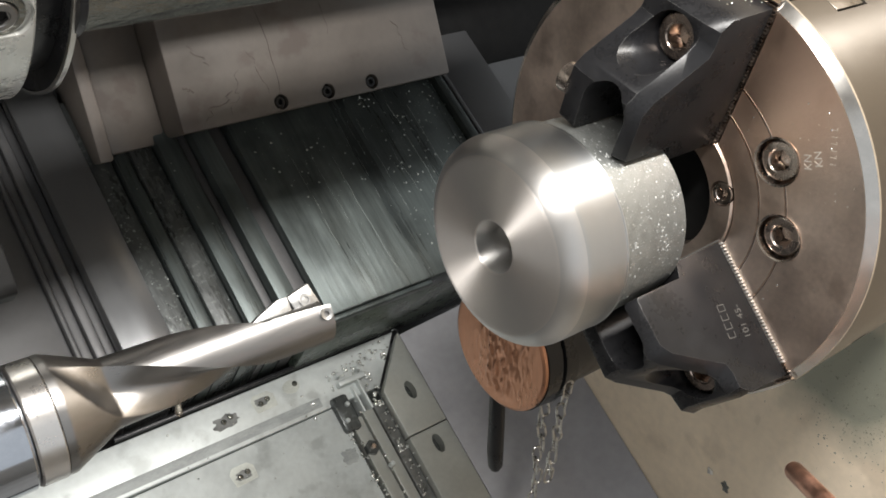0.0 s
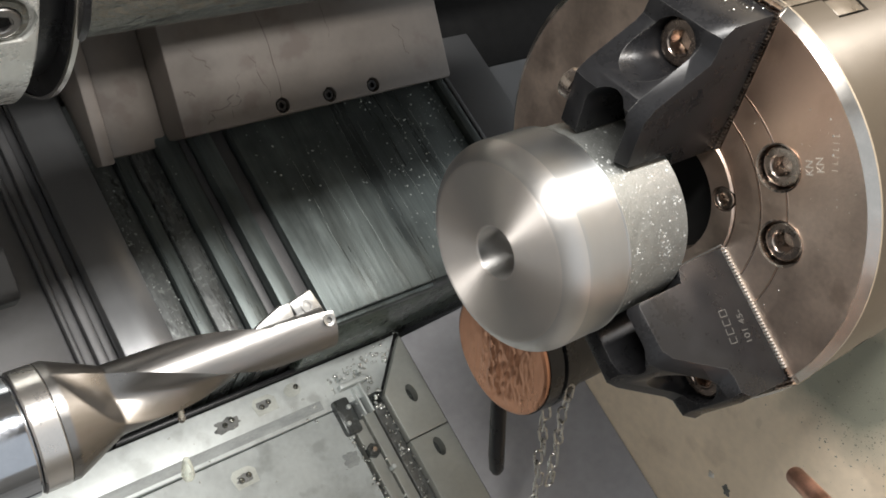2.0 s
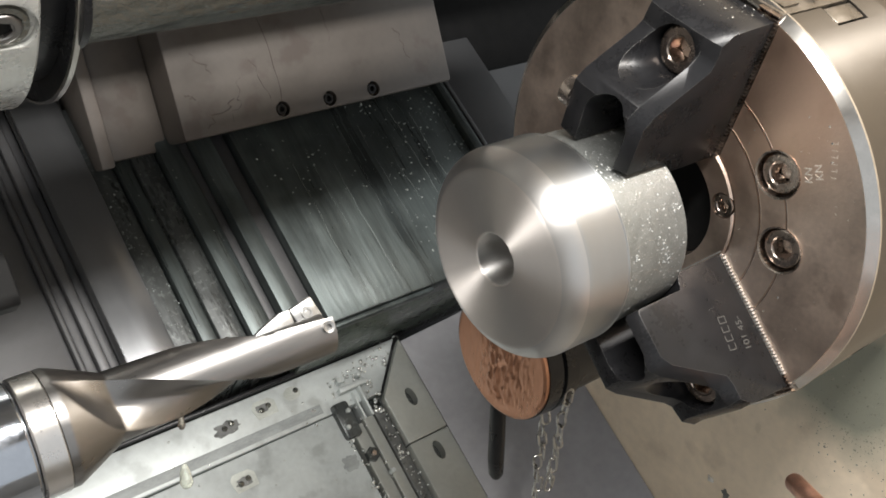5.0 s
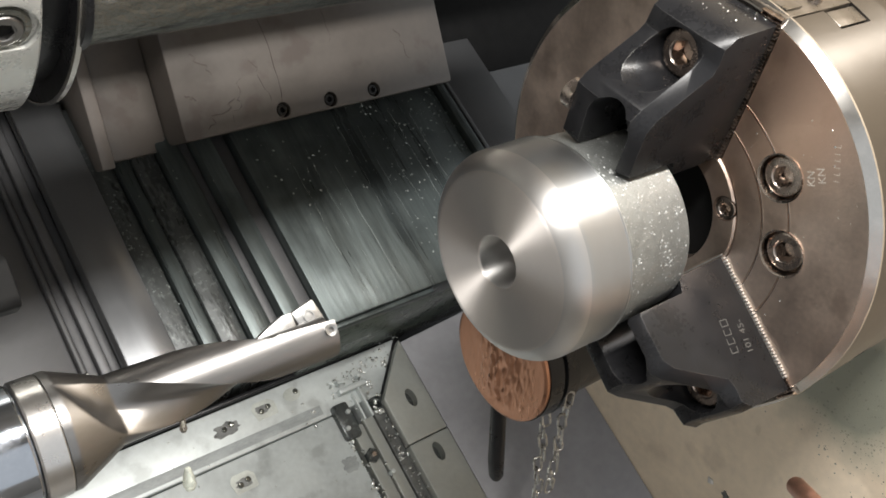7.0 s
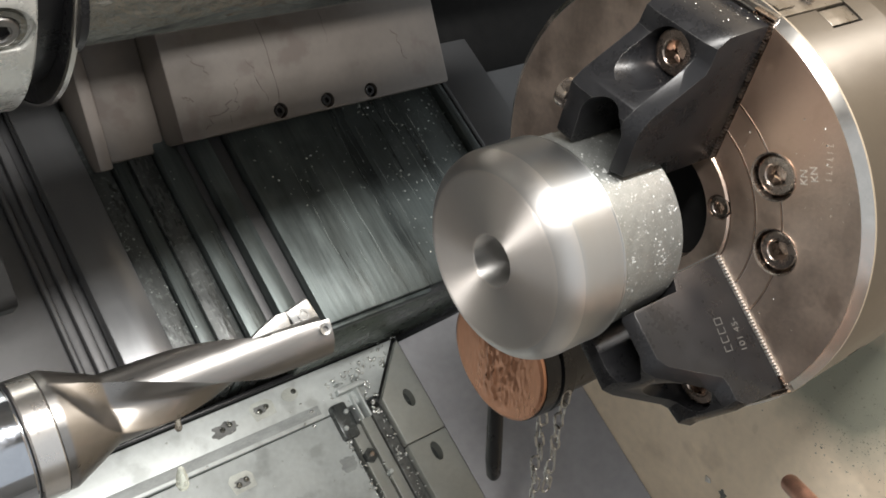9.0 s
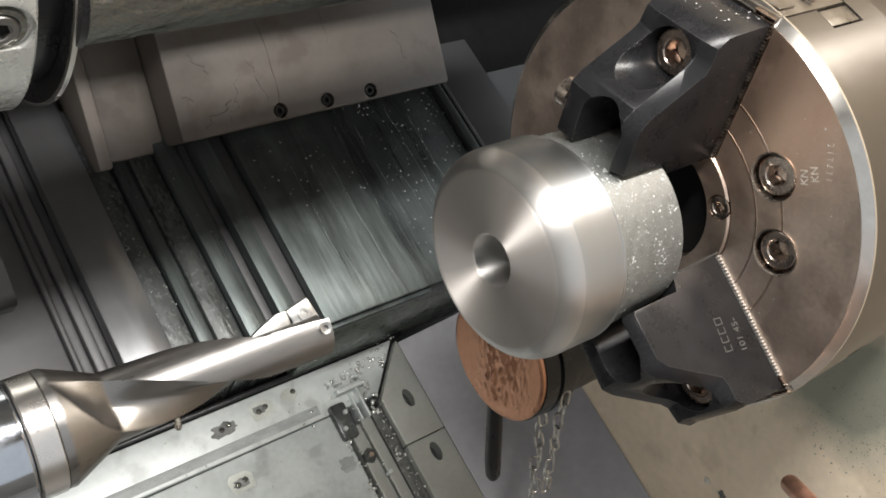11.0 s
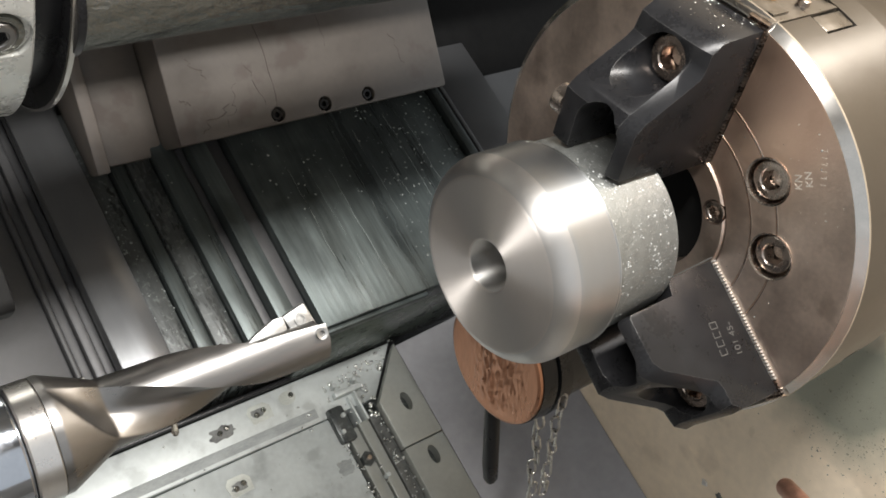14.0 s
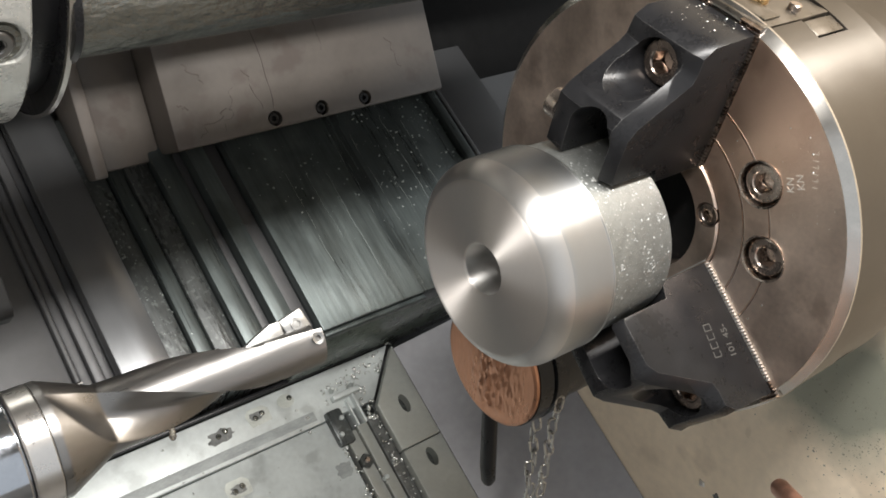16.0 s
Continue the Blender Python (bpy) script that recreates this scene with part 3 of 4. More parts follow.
def build_headstock():
    wall = prism([(-0.72, 0.1), (0.26, 0.1), (0.26, 0.71), (0.19, 0.77), (0.19, 1.95), (-0.72, 1.95)], 0.316, 0.336,
                 Matrix(((0, 0, 1, 0), (1, 0, 0, 0), (0, 1, 0, 0), (0, 0, 0, 1))))
    solid("headstock_wall", wall, WALL, (0.316, -0.72, 0.1), "beige painted headstock wall with a wet patch, green sheen painted in", "wall", kind="structure")
    chuck = thing("lathe_chuck", (XC, 0, AXIS_Z), "ground steel three-jaw power chuck with oily brownish face", "lathe chuck")
    R, bv = 0.105, 0.0032
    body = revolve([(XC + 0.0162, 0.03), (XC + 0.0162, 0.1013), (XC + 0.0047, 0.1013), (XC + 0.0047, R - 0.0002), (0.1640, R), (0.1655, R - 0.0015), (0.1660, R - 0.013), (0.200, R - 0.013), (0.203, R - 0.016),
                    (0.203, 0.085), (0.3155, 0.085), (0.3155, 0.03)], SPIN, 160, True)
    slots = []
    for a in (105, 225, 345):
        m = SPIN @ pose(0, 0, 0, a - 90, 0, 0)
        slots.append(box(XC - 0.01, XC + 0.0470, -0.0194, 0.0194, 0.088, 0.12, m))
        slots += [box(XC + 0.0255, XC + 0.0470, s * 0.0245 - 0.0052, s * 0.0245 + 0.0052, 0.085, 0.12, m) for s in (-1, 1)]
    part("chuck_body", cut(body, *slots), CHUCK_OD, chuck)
    rim = revolve([(XC, R - bv - 0.0006), (XC + bv, R), (XC + bv + 0.0012, R), (XC + bv + 0.0012, R - 0.006), (XC + 0.0012, R - bv - 0.004)], SPIN, 200, True)
    part("rim_bevel", rim, BEVEL, chuck, "bright bevelled rim")
    # face with ring grooves, slots for the master jaws and counterbores
    face = revolve([(XC, 0.0419), (XC, R - bv - 0.0008), (XC + 0.0140, R - bv - 0.0008), (XC + 0.0140, 0.0419)], SPIN, 160, True)
    tools = []
    for r in (0.0540, 0.0667):
        tools.append(revolve([(XC - 0.001, r - 0.0003), (XC - 0.001, r + 0.0003), (XC + 0.0012, r + 0.0003), (XC + 0.0012, r - 0.0003)], SPIN, 120, True))
    for a in (105, 225, 345):
        m = SPIN @ pose(0, 0, 0, a - 90, 0, 0)
        tools.append(box(XC - 0.002, XC + 0.016, -0.0194, 0.0194, 0.02, 0.12, m))
        for off, rad, rr in ((45.5, 0.0655, 0.0102), (74.5, 0.0650, 0.0102)) if a != 345 else ():
            q = radians(a + off)
            tools.append(revolve([(XC - 0.001, 0), (XC - 0.001, rr), (XC + 0.0137, rr), (XC + 0.0137, 0)],
                                 SPIN @ Matrix.Translation((0, rad * math.cos(q), rad * math.sin(q))), 36))
    part("chuck_face", cut(face, *tools), CHUCK, chuck, smooth=20)
    for r in (0.0540, 0.0667):
        arcs = islands(cut(revolve([(XC - 0.00012, r + 0.0003), (XC - 0.00012, r + 0.00062), (XC + 0.0006, r + 0.00062), (XC + 0.0006, r + 0.0003)], SPIN, 140, True),
                              *[box(XC - 0.002, XC + 0.016, -0.0194, 0.0194, 0.02, 0.12, SPIN @ pose(0, 0, 0, a - 90, 0, 0)) for a in (105, 225, 345)],
                              *[revolve([(XC - 0.001, 0), (XC - 0.001, 0.0103), (XC + 0.0137, 0.0103), (XC + 0.0137, 0)],
                                        SPIN @ Matrix.Translation((0, rad * math.cos(radians(a + off)), rad * math.sin(radians(a + off)))), 36)
                                for a in (105, 225) for off, rad in ((45.5, 0.0655), (74.5, 0.0650))]))
        for arc in arcs:
            part("ring_edge", arc, BEVEL, chuck, "bright edge of a turned groove")
    # near-black disc, colours in the shade of the gaps behind the face
    groove = revolve([(XC + 0.0143, 0.03), (XC + 0.0143, R - 0.005), (XC + 0.0155, R - 0.005), (XC + 0.0155, 0.03)], SPIN, 80, True)
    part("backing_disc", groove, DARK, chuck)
    sleeve = revolve([(XC - 0.0012, 0.0300), (XC - 0.0012, 0.0405), (XC - 0.0004, 0.0414), (XC + 0.0140, 0.0414), (XC + 0.0140, 0.0300)], SPIN, 96, True)
    seats = [revolve([(XC - 0.01, 0), (XC - 0.01, 0.0058), (XC + 0.007, 0.0058), (XC + 0.007, 0)],
                     SPIN @ Matrix.Translation((0, 0.0362 * math.cos(radians(a)), 0.0362 * math.sin(radians(a)))), 36) for a in (164.5, 284.5, 44.5)]
    part("guide_sleeve", cut(sleeve, *seats), CHUCK, chuck)
    # near-black disc closes the bore in place of its inner shade
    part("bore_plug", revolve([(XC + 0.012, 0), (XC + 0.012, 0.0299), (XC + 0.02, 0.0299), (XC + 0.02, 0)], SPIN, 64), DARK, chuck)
    for a in (105, 225, 345):
        for off, rad in ((45.5, 0.0655), (74.5, 0.0650)) if a != 345 else ():
            q = radians(a + off)
            m = SPIN @ Matrix.Translation((XC + 0.0020, rad * math.cos(q), rad * math.sin(q)))
            cap_screw(chuck, m, 0.0087, "mounting_screw", SCREW_DARK, turn=q)
            part("counterbore", revolve([(XC - 0.0001, 0.0097), (XC - 0.0005, 0.0105), (XC + 0.004, 0.0105), (XC + 0.004, 0.0097)],
                                        SPIN @ Matrix.Translation((0, rad * math.cos(q), rad * math.sin(q))), 40, True), SCREW, chuck)
        q = radians(a + 59.5)
        m = SPIN @ Matrix.Translation((XC - 0.0010, 0.0362 * math.cos(q), 0.0362 * math.sin(q)))
        cap_screw(chuck, m, 0.0052, "sleeve_screw", turn=q)
        # master jaw with serrations, in the slot
        mj = SPIN @ pose(0, 0, 0, a - 90, 0, 0)
        master = part("master_jaw", join(box(XC + 0.0005, XC + 0.0464, -0.0187, 0.0187, 0.034, 0.1035, mj, 0.0005),
                                         box(XC + 0.0050, XC + 0.0160, -0.0150, 0.0150, 0.1036, 0.1046, mj, 0.0003)), JAW_STEEL, chuck, "oily serrated steel master jaw")
        mw = mj @ Matrix(((1, 0, 0, 0), (0, 0, 1, 0), (0, 1, 0, 0), (0, 0, 0, 1)))
        # same teeth on every jaw: coloured as lit at 225 degrees, as shaded elsewhere
        for first, last, half, mat, what in ((0, 38, 0.0188, TEETH if a == 225 else SCREW_DARK, "serrated edge"), (38, 43, 0.0186, SCREW_WARM, "brownish serrated end")):
            prof = []
            for k in range(first, last):
                z = 0.0345 + k * 0.0016
                prof += [(XC + 0.0004, z), (XC - 0.0013, z + 0.0004), (XC - 0.0013, z + 0.0009), (XC + 0.0004, z + 0.0014)]
            prof += [(XC + 0.0008, 0.0345 + last * 0.0016), (XC + 0.0008, 0.0345 + first * 0.0016)]
            for w0, w1 in (((-half, half),) if first == 0 else ((-half, -0.0085), (0.0085, half))):
                part("serration", prism(prof, w0, w1, mw), mat, master, what)
        # guide plates let into the rim beside the jaw
        for s in (-1, 1):
            part("slot_plate", box(XC + 0.0264, XC + 0.0462, -0.0044, 0.0044, 0.084, 0.1046, SPIN @ pose(0, 0, 0, a - 90 - s * 13.4, 0, 0), 0.0006), JAW_STEEL, chuck)
            if a != 105:
                continue
            m = along(mj @ Vector((XC + 0.012 + 0.018, s * 0.012, 0.1062)), mj.to_3x3() @ Vector((0, 0, -1)), (1, 0, 0))
            part("slot_screw", revolve([(0.003, 0), (0.003, 0.0028), (0.0004, 0.0028), (0, 0.0022), (0, 0)], m, 18), SCREW, chuck)
        if a != 105:
            continue
        m = along(mj @ Vector((XC + 0.020, 0, 0.1062)), mj.to_3x3() @ Vector((0, 0, -1)), (1, 0, 0))
        part("brass_plug", revolve([(0.004, 0), (0.004, 0.0048), (0.0005, 0.0048), (0, 0.004), (0, 0)], m, 24), BRASS, chuck, "brass plug")
    # engraved figures on the face
    for col, (y0, z0, y1, z1) in enumerate(((-0.0709, 1.0841, -0.0690, 1.0915), (-0.0752, 1.0870, -0.0725, 1.0945), (-0.0805, 1.0895, -0.0780, 1.1030))):
        n = (4, 4, 6)[col]
        d = Vector((0, y1 - y0, z1 - z0)).normalized()
        if col < 2:
            m = Matrix(((0, 0, -1, XC - 0.00003), (d.y, d.z, 0, y0 - 0.0015), (d.z, -d.y, 0, z0), (0, 0, 0, 1)))
            part("engraved_unit", lettering("KN", 0.0046, m), FACE_MARK, chuck, "engraved unit letters")
            continue
        ticks = []
        for k in range(n):
            c = Vector((XC, y0 + (y1 - y0) * k / (n - 1), z0 + (z1 - z0) * k / (n - 1)))
            m = along(c, Vector((0, -d.z, d.y)), (1, 0, 0))
            ticks.append(box(-0.0012, 0.0012, -0.00011, 0.00011, -0.00006, 0.0004, m))
            if k % 2:
                ticks.append(box(0.0010, 0.0012, -0.0010, 0.0003, -0.00006, 0.0004, m))
        part("engraved_figure", join(*ticks), FACE_MARK, chuck, "row of engraved figures as plain bars")
    return chuck


def jaw_mesh(near):
    """Top jaw in its own frame: x along the spindle (0 at the chuck face, negative outwards), y across, z outwards.
    near: 1 or -1, the side whose front edge is chamfered wide."""
    side = [(0.036, -0.0012), (0.036, -0.030), (0.0430, -0.0325), (0.0430, -0.0590), (0.0445, -0.0600), (0.0640, -0.0597), (0.0690, -0.0560),
            (0.0760, -0.0440), (0.0835, -0.0310), (0.0880, -0.0298), (0.0945, -0.0300), (0.0985, -0.0250), (0.1000, -0.0012)]
    mid = [(0.036, -0.0012), (0.036, -0.030), (0.0430, -0.0325), (0.0430, -0.0625), (0.0445, -0.0640), (0.0670, -0.0640), (0.0710, -0.0600),
           (0.0845, -0.0375), (0.0875, -0.0345), (0.0905, -0.0340), (0.0955, -0.0330), (0.0992, -0.0270), (0.1002, -0.0012)]
    body = bmesh.new()
    full = [(r + 0.0008, a - 0.0004) for r, a in mid]
    across = ((-0.0175, side), (-0.0118, mid), (0.0130, mid), (0.0175, full))
    rows = [[body.verts.new((a, w * near, r)) for r, a in prof] for w, prof in across]
    for u, v in zip(rows, rows[1:]):
        for k in range(len(side)):
            j = (k + 1) % len(side)
            body.faces.new((u[k], u[j], v[j], v[k]))
    body.faces.new(rows[0][::-1])
    body.faces.new(rows[-1])
    bmesh.ops.recalc_face_normals(body, faces=body.faces)
    tools = []
    # arch between the two gripping lobes
    arch = [(-0.0018 * near + 0.0110 * math.cos(math.pi * k / 28), 0.0588 + 0.0110 * math.sin(math.pi * k / 28)) for k in range(29)]
    arch += [(-0.0018 * near - 0.0106, 0.030), (-0.0018 * near + 0.0106, 0.030)]
    tools.append(prism(arch, -0.10, -0.034, Matrix(((0, 0, 1, 0), (1, 0, 0, 0), (0, 1, 0, 0), (0, 0, 0, 1)))))
    # pocket round the screw: upright wall above, scooped towards the front below
    pocket = bmesh.new()
    low, top = [], []
    for k in range(56):
        q = 2 * math.pi * k / 56
        u, v = math.cos(q), math.sin(q)
        low.append(pocket.verts.new((-0.0170, 0.0107 * u, 0.0832 + 0.0107 * v)))
        top.append(pocket.verts.new((-0.0750, 0.0130 * u, (0.0832 + 0.0114 * v) if v > 0 else (0.0800 + 0.0060 * v))))
    pocket.faces.new(low)
    pocket.faces.new(top[::-1])
    for k in range(56):
        pocket.faces.new((low[k], top[k], top[(k + 1) % 56], low[(k + 1) % 56]))
    tools.append(pocket)
    return cut(body, *tools, bevel=0.0005, worn=1)


def build_jaws():
    for a, state in ((105, "gripping the workpiece from above"), (225, "gripping the workpiece, stamped side"), (345, "behind the workpiece")):
        root = thing("chuck_jaw", (XC, 0, AXIS_Z), "black oxide steel top jaw " + state, "chuck jaw", "jaws of the chuck")
        mj = Matrix.Translation((XC - 0.0002, 0, AXIS_Z)) @ pose(0, 0, 0, a - 90, 0, 0)
        bm = jaw_mesh(-1 if a == 225 else 1)
        bmesh.ops.transform(bm, matrix=mj, verts=bm.verts)
        body = part("jaw_body", bm, BLACK, root, smooth=44)
        body.data.materials.append(WORN)
        m = mj @ Matrix.Translation((-0.0295, 0.0003, 0.0832))
        cap_screw(root, m, 0.0097, mat=SCREW_WARM, height=0.0124, turn=0.5)
        if a == 105:
            m = mj @ along((-0.0600, 0.0228, 0.0590), (0, -1, 0))
            cap_screw(root, m, 0.0064, "side_screw", SCREW, 0.0056)
        if a == 225:
            # stamped maker's mark (bars) and size number on the side
            side_m = mj @ Matrix(((0.135, -0.991, 0, -0.0100), (0, 0, 1, 0.01752), (-0.991, -0.135, 0, 0.0790), (0, 0, 0, 1)))
            bm = lettering("101 45-", 0.0050, side_m)
            part("size_number", bm, MARK, root, "stamped size number")
            bars = [box(u, u + 0.0028, v, v + 0.0004, -0.00004, 0.00006, side_m) for u in (0.0020, 0.0060, 0.0100, 0.0140) for v in (0.0085, 0.0125)]
            bars += [box(u, u + 0.0004, 0.0085, 0.0129, -0.00004, 0.00006, side_m) for u in (0.0020, 0.0060, 0.0100, 0.0140, 0.0168)]
            part("stamped_mark", join(*bars), MARK, root, "plain stamped maker's mark")


def build_workpiece():
    wp = thing("workpiece", (0, 0, AXIS_Z), "turned aluminium billet with rounded shoulder and drilled bore, sawn rear end", "workpiece")
    shoulder = [(0.0104 - 0.0104 * math.cos(radians(90 * k / 36)), 0.0363 + 0.0092 * math.sin(radians(90 * k / 36))) for k in range(37)]
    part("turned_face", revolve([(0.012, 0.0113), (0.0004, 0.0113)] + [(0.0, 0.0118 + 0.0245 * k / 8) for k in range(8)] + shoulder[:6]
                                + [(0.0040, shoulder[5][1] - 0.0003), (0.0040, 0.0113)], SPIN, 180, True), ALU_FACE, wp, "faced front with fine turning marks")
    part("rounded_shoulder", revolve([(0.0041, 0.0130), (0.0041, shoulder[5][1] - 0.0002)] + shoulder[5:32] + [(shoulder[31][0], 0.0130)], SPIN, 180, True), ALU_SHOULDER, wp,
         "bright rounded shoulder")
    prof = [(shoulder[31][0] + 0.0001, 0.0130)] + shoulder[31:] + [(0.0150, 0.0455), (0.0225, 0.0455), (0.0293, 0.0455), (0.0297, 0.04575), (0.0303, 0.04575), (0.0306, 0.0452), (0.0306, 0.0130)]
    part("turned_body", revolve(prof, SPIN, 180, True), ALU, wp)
    part("bore", revolve([(0.0005, 0.0112), (0.060, 0.0112), (0.060, 0.0117), (0.0005, 0.0117)], SPIN, 72, True), ALU_BORE, wp, "drilled bore")
    part("rough_end", revolve([(0.0307, 0.012), (0.0307, 0.0432), (0.0312, 0.0438), (0.0685, 0.0424), (0.0691, 0.0418), (0.0691, 0.012)], SPIN, 160, True), ALU_RAW, wp,
         "sawn aluminium with specks of coolant")
    return wp


def build_drill():
    dr = thing("indexable_drill", (-0.16, 0, AXIS_Z), "bronze-grey steel indexable insert drill with twisted flutes", "drill")
    bm = bmesh.new()
    segs, n = 280, 150
    rings = []
    for i in range(n):
        x = -0.0820 - 0.0960 * i / (n - 1)
        # leading edge of the flute turns fast along the shank, slowly near the tip
        th = 98 + max(0, min(x, -0.107) + 0.160) * 2110 + max(0, x + 0.107) * 500
        base = 0.0107 + 0.0009 * min(1, max(0, (-0.120 - x) / 0.040))
        if x < -0.1600:
            base = 0.0116 + 0.0074 * min(1, (-0.1600 - x) / 0.0155) ** 0.95
        ring = []
        for k in range(segs):
            a = th + 360 * k / segs
            r = base
            for c0 in (0, 180):
                ext = 75 * min(1, max(0, (x + 0.114) / 0.010)) if c0 else 0
                w = max(0.5, min(165.0, 92.0 + ext) - max(0, -0.1592 - x) * 5200)
                d = (a - th - c0 + ext) % 360
                if 0.001 < d < w:
                    u = d / w
                    chord = base * math.cos(radians(w / 2)) / math.cos(radians(d - w / 2))
                    r = min(r, max(0.0048, chord - 0.0026 * (w / 92) * 4 * u * (1 - u)))
            ring.append(bm.verts.new((x, r * math.cos(radians(a)), AXIS_Z - 0.0004 + r * math.sin(radians(a)))))
        rings.append(ring)
    for a, b in zip(rings, rings[1:]):
        for k in range(segs):
            bm.faces.new((a[k], a[(k + 1) % segs], b[(k + 1) % segs], b[k]))
    bm.faces.new(rings[0])
    bm.faces.new(rings[-1][::-1])
    part("fluted_body", bm, STEEL, dr, smooth=38)
    low = SPIN @ Matrix.Translation((0, 0, -0.0006))
    part("shank_collar", revolve([(-0.1781, 0), (-0.1781, 0.0188), (-0.1786, 0.0192), (-0.1856, 0.0192), (-0.1862, 0.0187), (-0.1862, 0)], low, 96), SHANK, dr)
    m = SPIN @ pose(-0.0862, 0.0040, 0.0046, 143, 0, 0) @ pose(0, 0, 0, 0, 14, 0)
    ins = part("insert", box(-0.0050, 0.0050, -0.0035, 0.0010, -0.0045, 0.0045, m, 0.0009), CARBIDE, dr, "bright carbide insert")
    sm = along(m @ Vector((0.0002, 0.0014, 0)), m.to_3x3() @ Vector((0, -1, 0)), (1, 0, 0))
    cap_screw(ins, sm, 0.0024, "insert_screw", CARBIDE, 0.0012)
    pk = SPIN @ pose(-0.0915, 0.0040, 0.0044, 143, 0, 0)
    part("insert_pocket", prism([(-0.0200, 0.0035), (0.0, 0.0035), (0.0, -0.0035), (-0.004, -0.0035), (-0.012, -0.0005)], -0.004, 0.0004, pk @ Matrix(((1, 0, 0, 0), (0, 0, 1, 0), (0, 1, 0, 0), (0, 0, 0, 1))), 0.0004), CARBIDE, dr)
    m = SPIN @ Matrix.Translation((-0.0850, 0, -0.0004)) @ pose(0, 0, 0, 148, 0, 0)
    hm = m @ along((0, 0.0113, 0), (0, -1, 0))
    part("coolant_hole", revolve([(-0.0004, 0.0011), (-0.0006, 0.0021), (0.0012, 0.0021), (0.0012, 0.0011)], hm, 24, True), CARBIDE, dr, "drilled coolant outlet")
    hold = thing("drill_holder", (-0.2, 0, AXIS_Z), "polished steel drill holder with blue-grey clamping ring", "tool holder")
    part("clamp_ring", revolve([(-0.1866, 0), (-0.1866, 0.0184), (-0.1876, 0.0191), (-0.2050, 0.0196), (-0.2060, 0.0190), (-0.2060, 0)], low, 96), COLLAR, hold,
         "polished blue-grey ring")
    part("holder_body", revolve([(-0.2064, 0), (-0.2064, 0.0255), (-0.208, 0.027), (-0.32, 0.027), (-0.32, 0)], SPIN, 96), STEEL, hold)


def build_turret():
    tc = (-0.117, 0.2477, 1.2058)
    tm = Matrix.Translation((0, tc[1], tc[2]))
    tur = thing("tool_turret", tc, "wet grey turret with a black groove and a bright-rimmed rear disc", "turret")
    front = revolve([(-0.1228, 0.02), (-0.1228, 0.1335), (-0.1240, 0.1348), (-0.1265, 0.1345), (-0.2050, 0.1345), (-0.2060, 0.1335), (-0.2060, 0.02)], tm, 220, True)
    # clamping screw sunk into the outer surface
    out = Vector((0, -0.8426, -0.5385))
    sp = Vector((-0.1372, 0.1344, 1.1334))
    sm = along(sp, -out)
    seat = prism([(0.0135 * math.cos(q), max(-0.0105, 0.0135 * math.sin(q))) for q in (2 * math.pi * (k + 0.5) / 44 for k in range(44))], -0.01, 0.0032,
                 sm @ Matrix(((0, 0, 1, 0), (1, 0, 0, 0), (0, 1, 0, 0), (0, 0, 0, 1))))
    part("front_disc", cut(front, seat, bevel=0.0005), CAST, tur, "wet grey cast turret body")
    part("washer", revolve([(0.0016, 0.0078), (0.0012, 0.0084), (0.0014, 0.0108), (0.0031, 0.0112), (0.0031, 0.0078)], sm, 48, True), CHROME, tur)
    cap_screw(tur, sm @ Matrix.Translation((0.0002, 0, 0)), 0.0076, mat=STEEL, height=0.0029, bmat=DARK)
    part("groove", revolve([(-0.1226, 0.02), (-0.1226, 0.124), (-0.1089, 0.124), (-0.1089, 0.02)], tm, 160, True), BLACK, tur, "black groove")
    part("rear_disc", revolve([(-0.1087, 0.02), (-0.1087, 0.1340), (-0.1062, 0.1340), (-0.1062, 0.02)], tm, 160, True), BLACK, tur)
    part("disc_rim", revolve([(-0.1096, 0.1342), (-0.1093, 0.1358), (-0.1070, 0.1358), (-0.1067, 0.1342)], tm, 200, True), BEVEL, tur, "bright steel rim")
    part("hub", revolve([(-0.1060, 0), (-0.1060, 0.1125), (-0.098, 0.1045), (-0.098, 0)], tm, 120), BLACK, tur)
    # unseen block, added to shade the saddle and darken reflections in the way covers
    part("shade_block", box(-0.097, 0.62, 0.312, 0.50, 1.108, 1.45, bevel=0.006), BEIGE_DARK, tur, "unseen beige-grey block added to shade the saddle cover")
    bar = thing("boring_bar", (-0.1, 0.2, 1.12), "oily grey-green steel bar in the turret", "boring bar")
    part("bar", revolve([(-0.104, 0), (-0.104, 0.034), (0.44, 0.034), (0.443, 0.031), (0.443, 0)], Matrix.Translation((0, 0.1595, 1.1516)), 64), CHROME, bar)
    # black ring added for the shade in the gap between bar and turret
    part("gap_shade_ring", revolve([(-0.1078, 0.02), (-0.1078, 0.0352), (-0.1048, 0.0356), (-0.1043, 0.0350), (-0.1043, 0.02)], Matrix.Translation((0, 0.1595, 1.1516)), 64, True), BLACK, bar, "black ring standing in for the dark gap at the turret")
    c = Vector((-0.1540, 0.1365, 1.0275))
    tip = thing("tool_tip", tuple(c), "dark square-shanked end of a second tool in the turret", "tool")
    shank = [(0.0105 * max(-1, min(1, 1.25 * math.cos(q))), 0.0118 * max(-1, min(1, 1.25 * math.sin(q)))) for q in (2 * math.pi * (k + 0.5) / 48 for k in range(48))]
    part("shank", prism(shank, -0.09, 0.0, Matrix.Translation(c) @ pose(0, 0, 0, -38, 0, 0) @ Matrix(((0, 0, 1, 0), (1, 0, 0, 0), (0, 1, 0, 0), (0, 0, 0, 1))), 0.0012), DARK, tip)


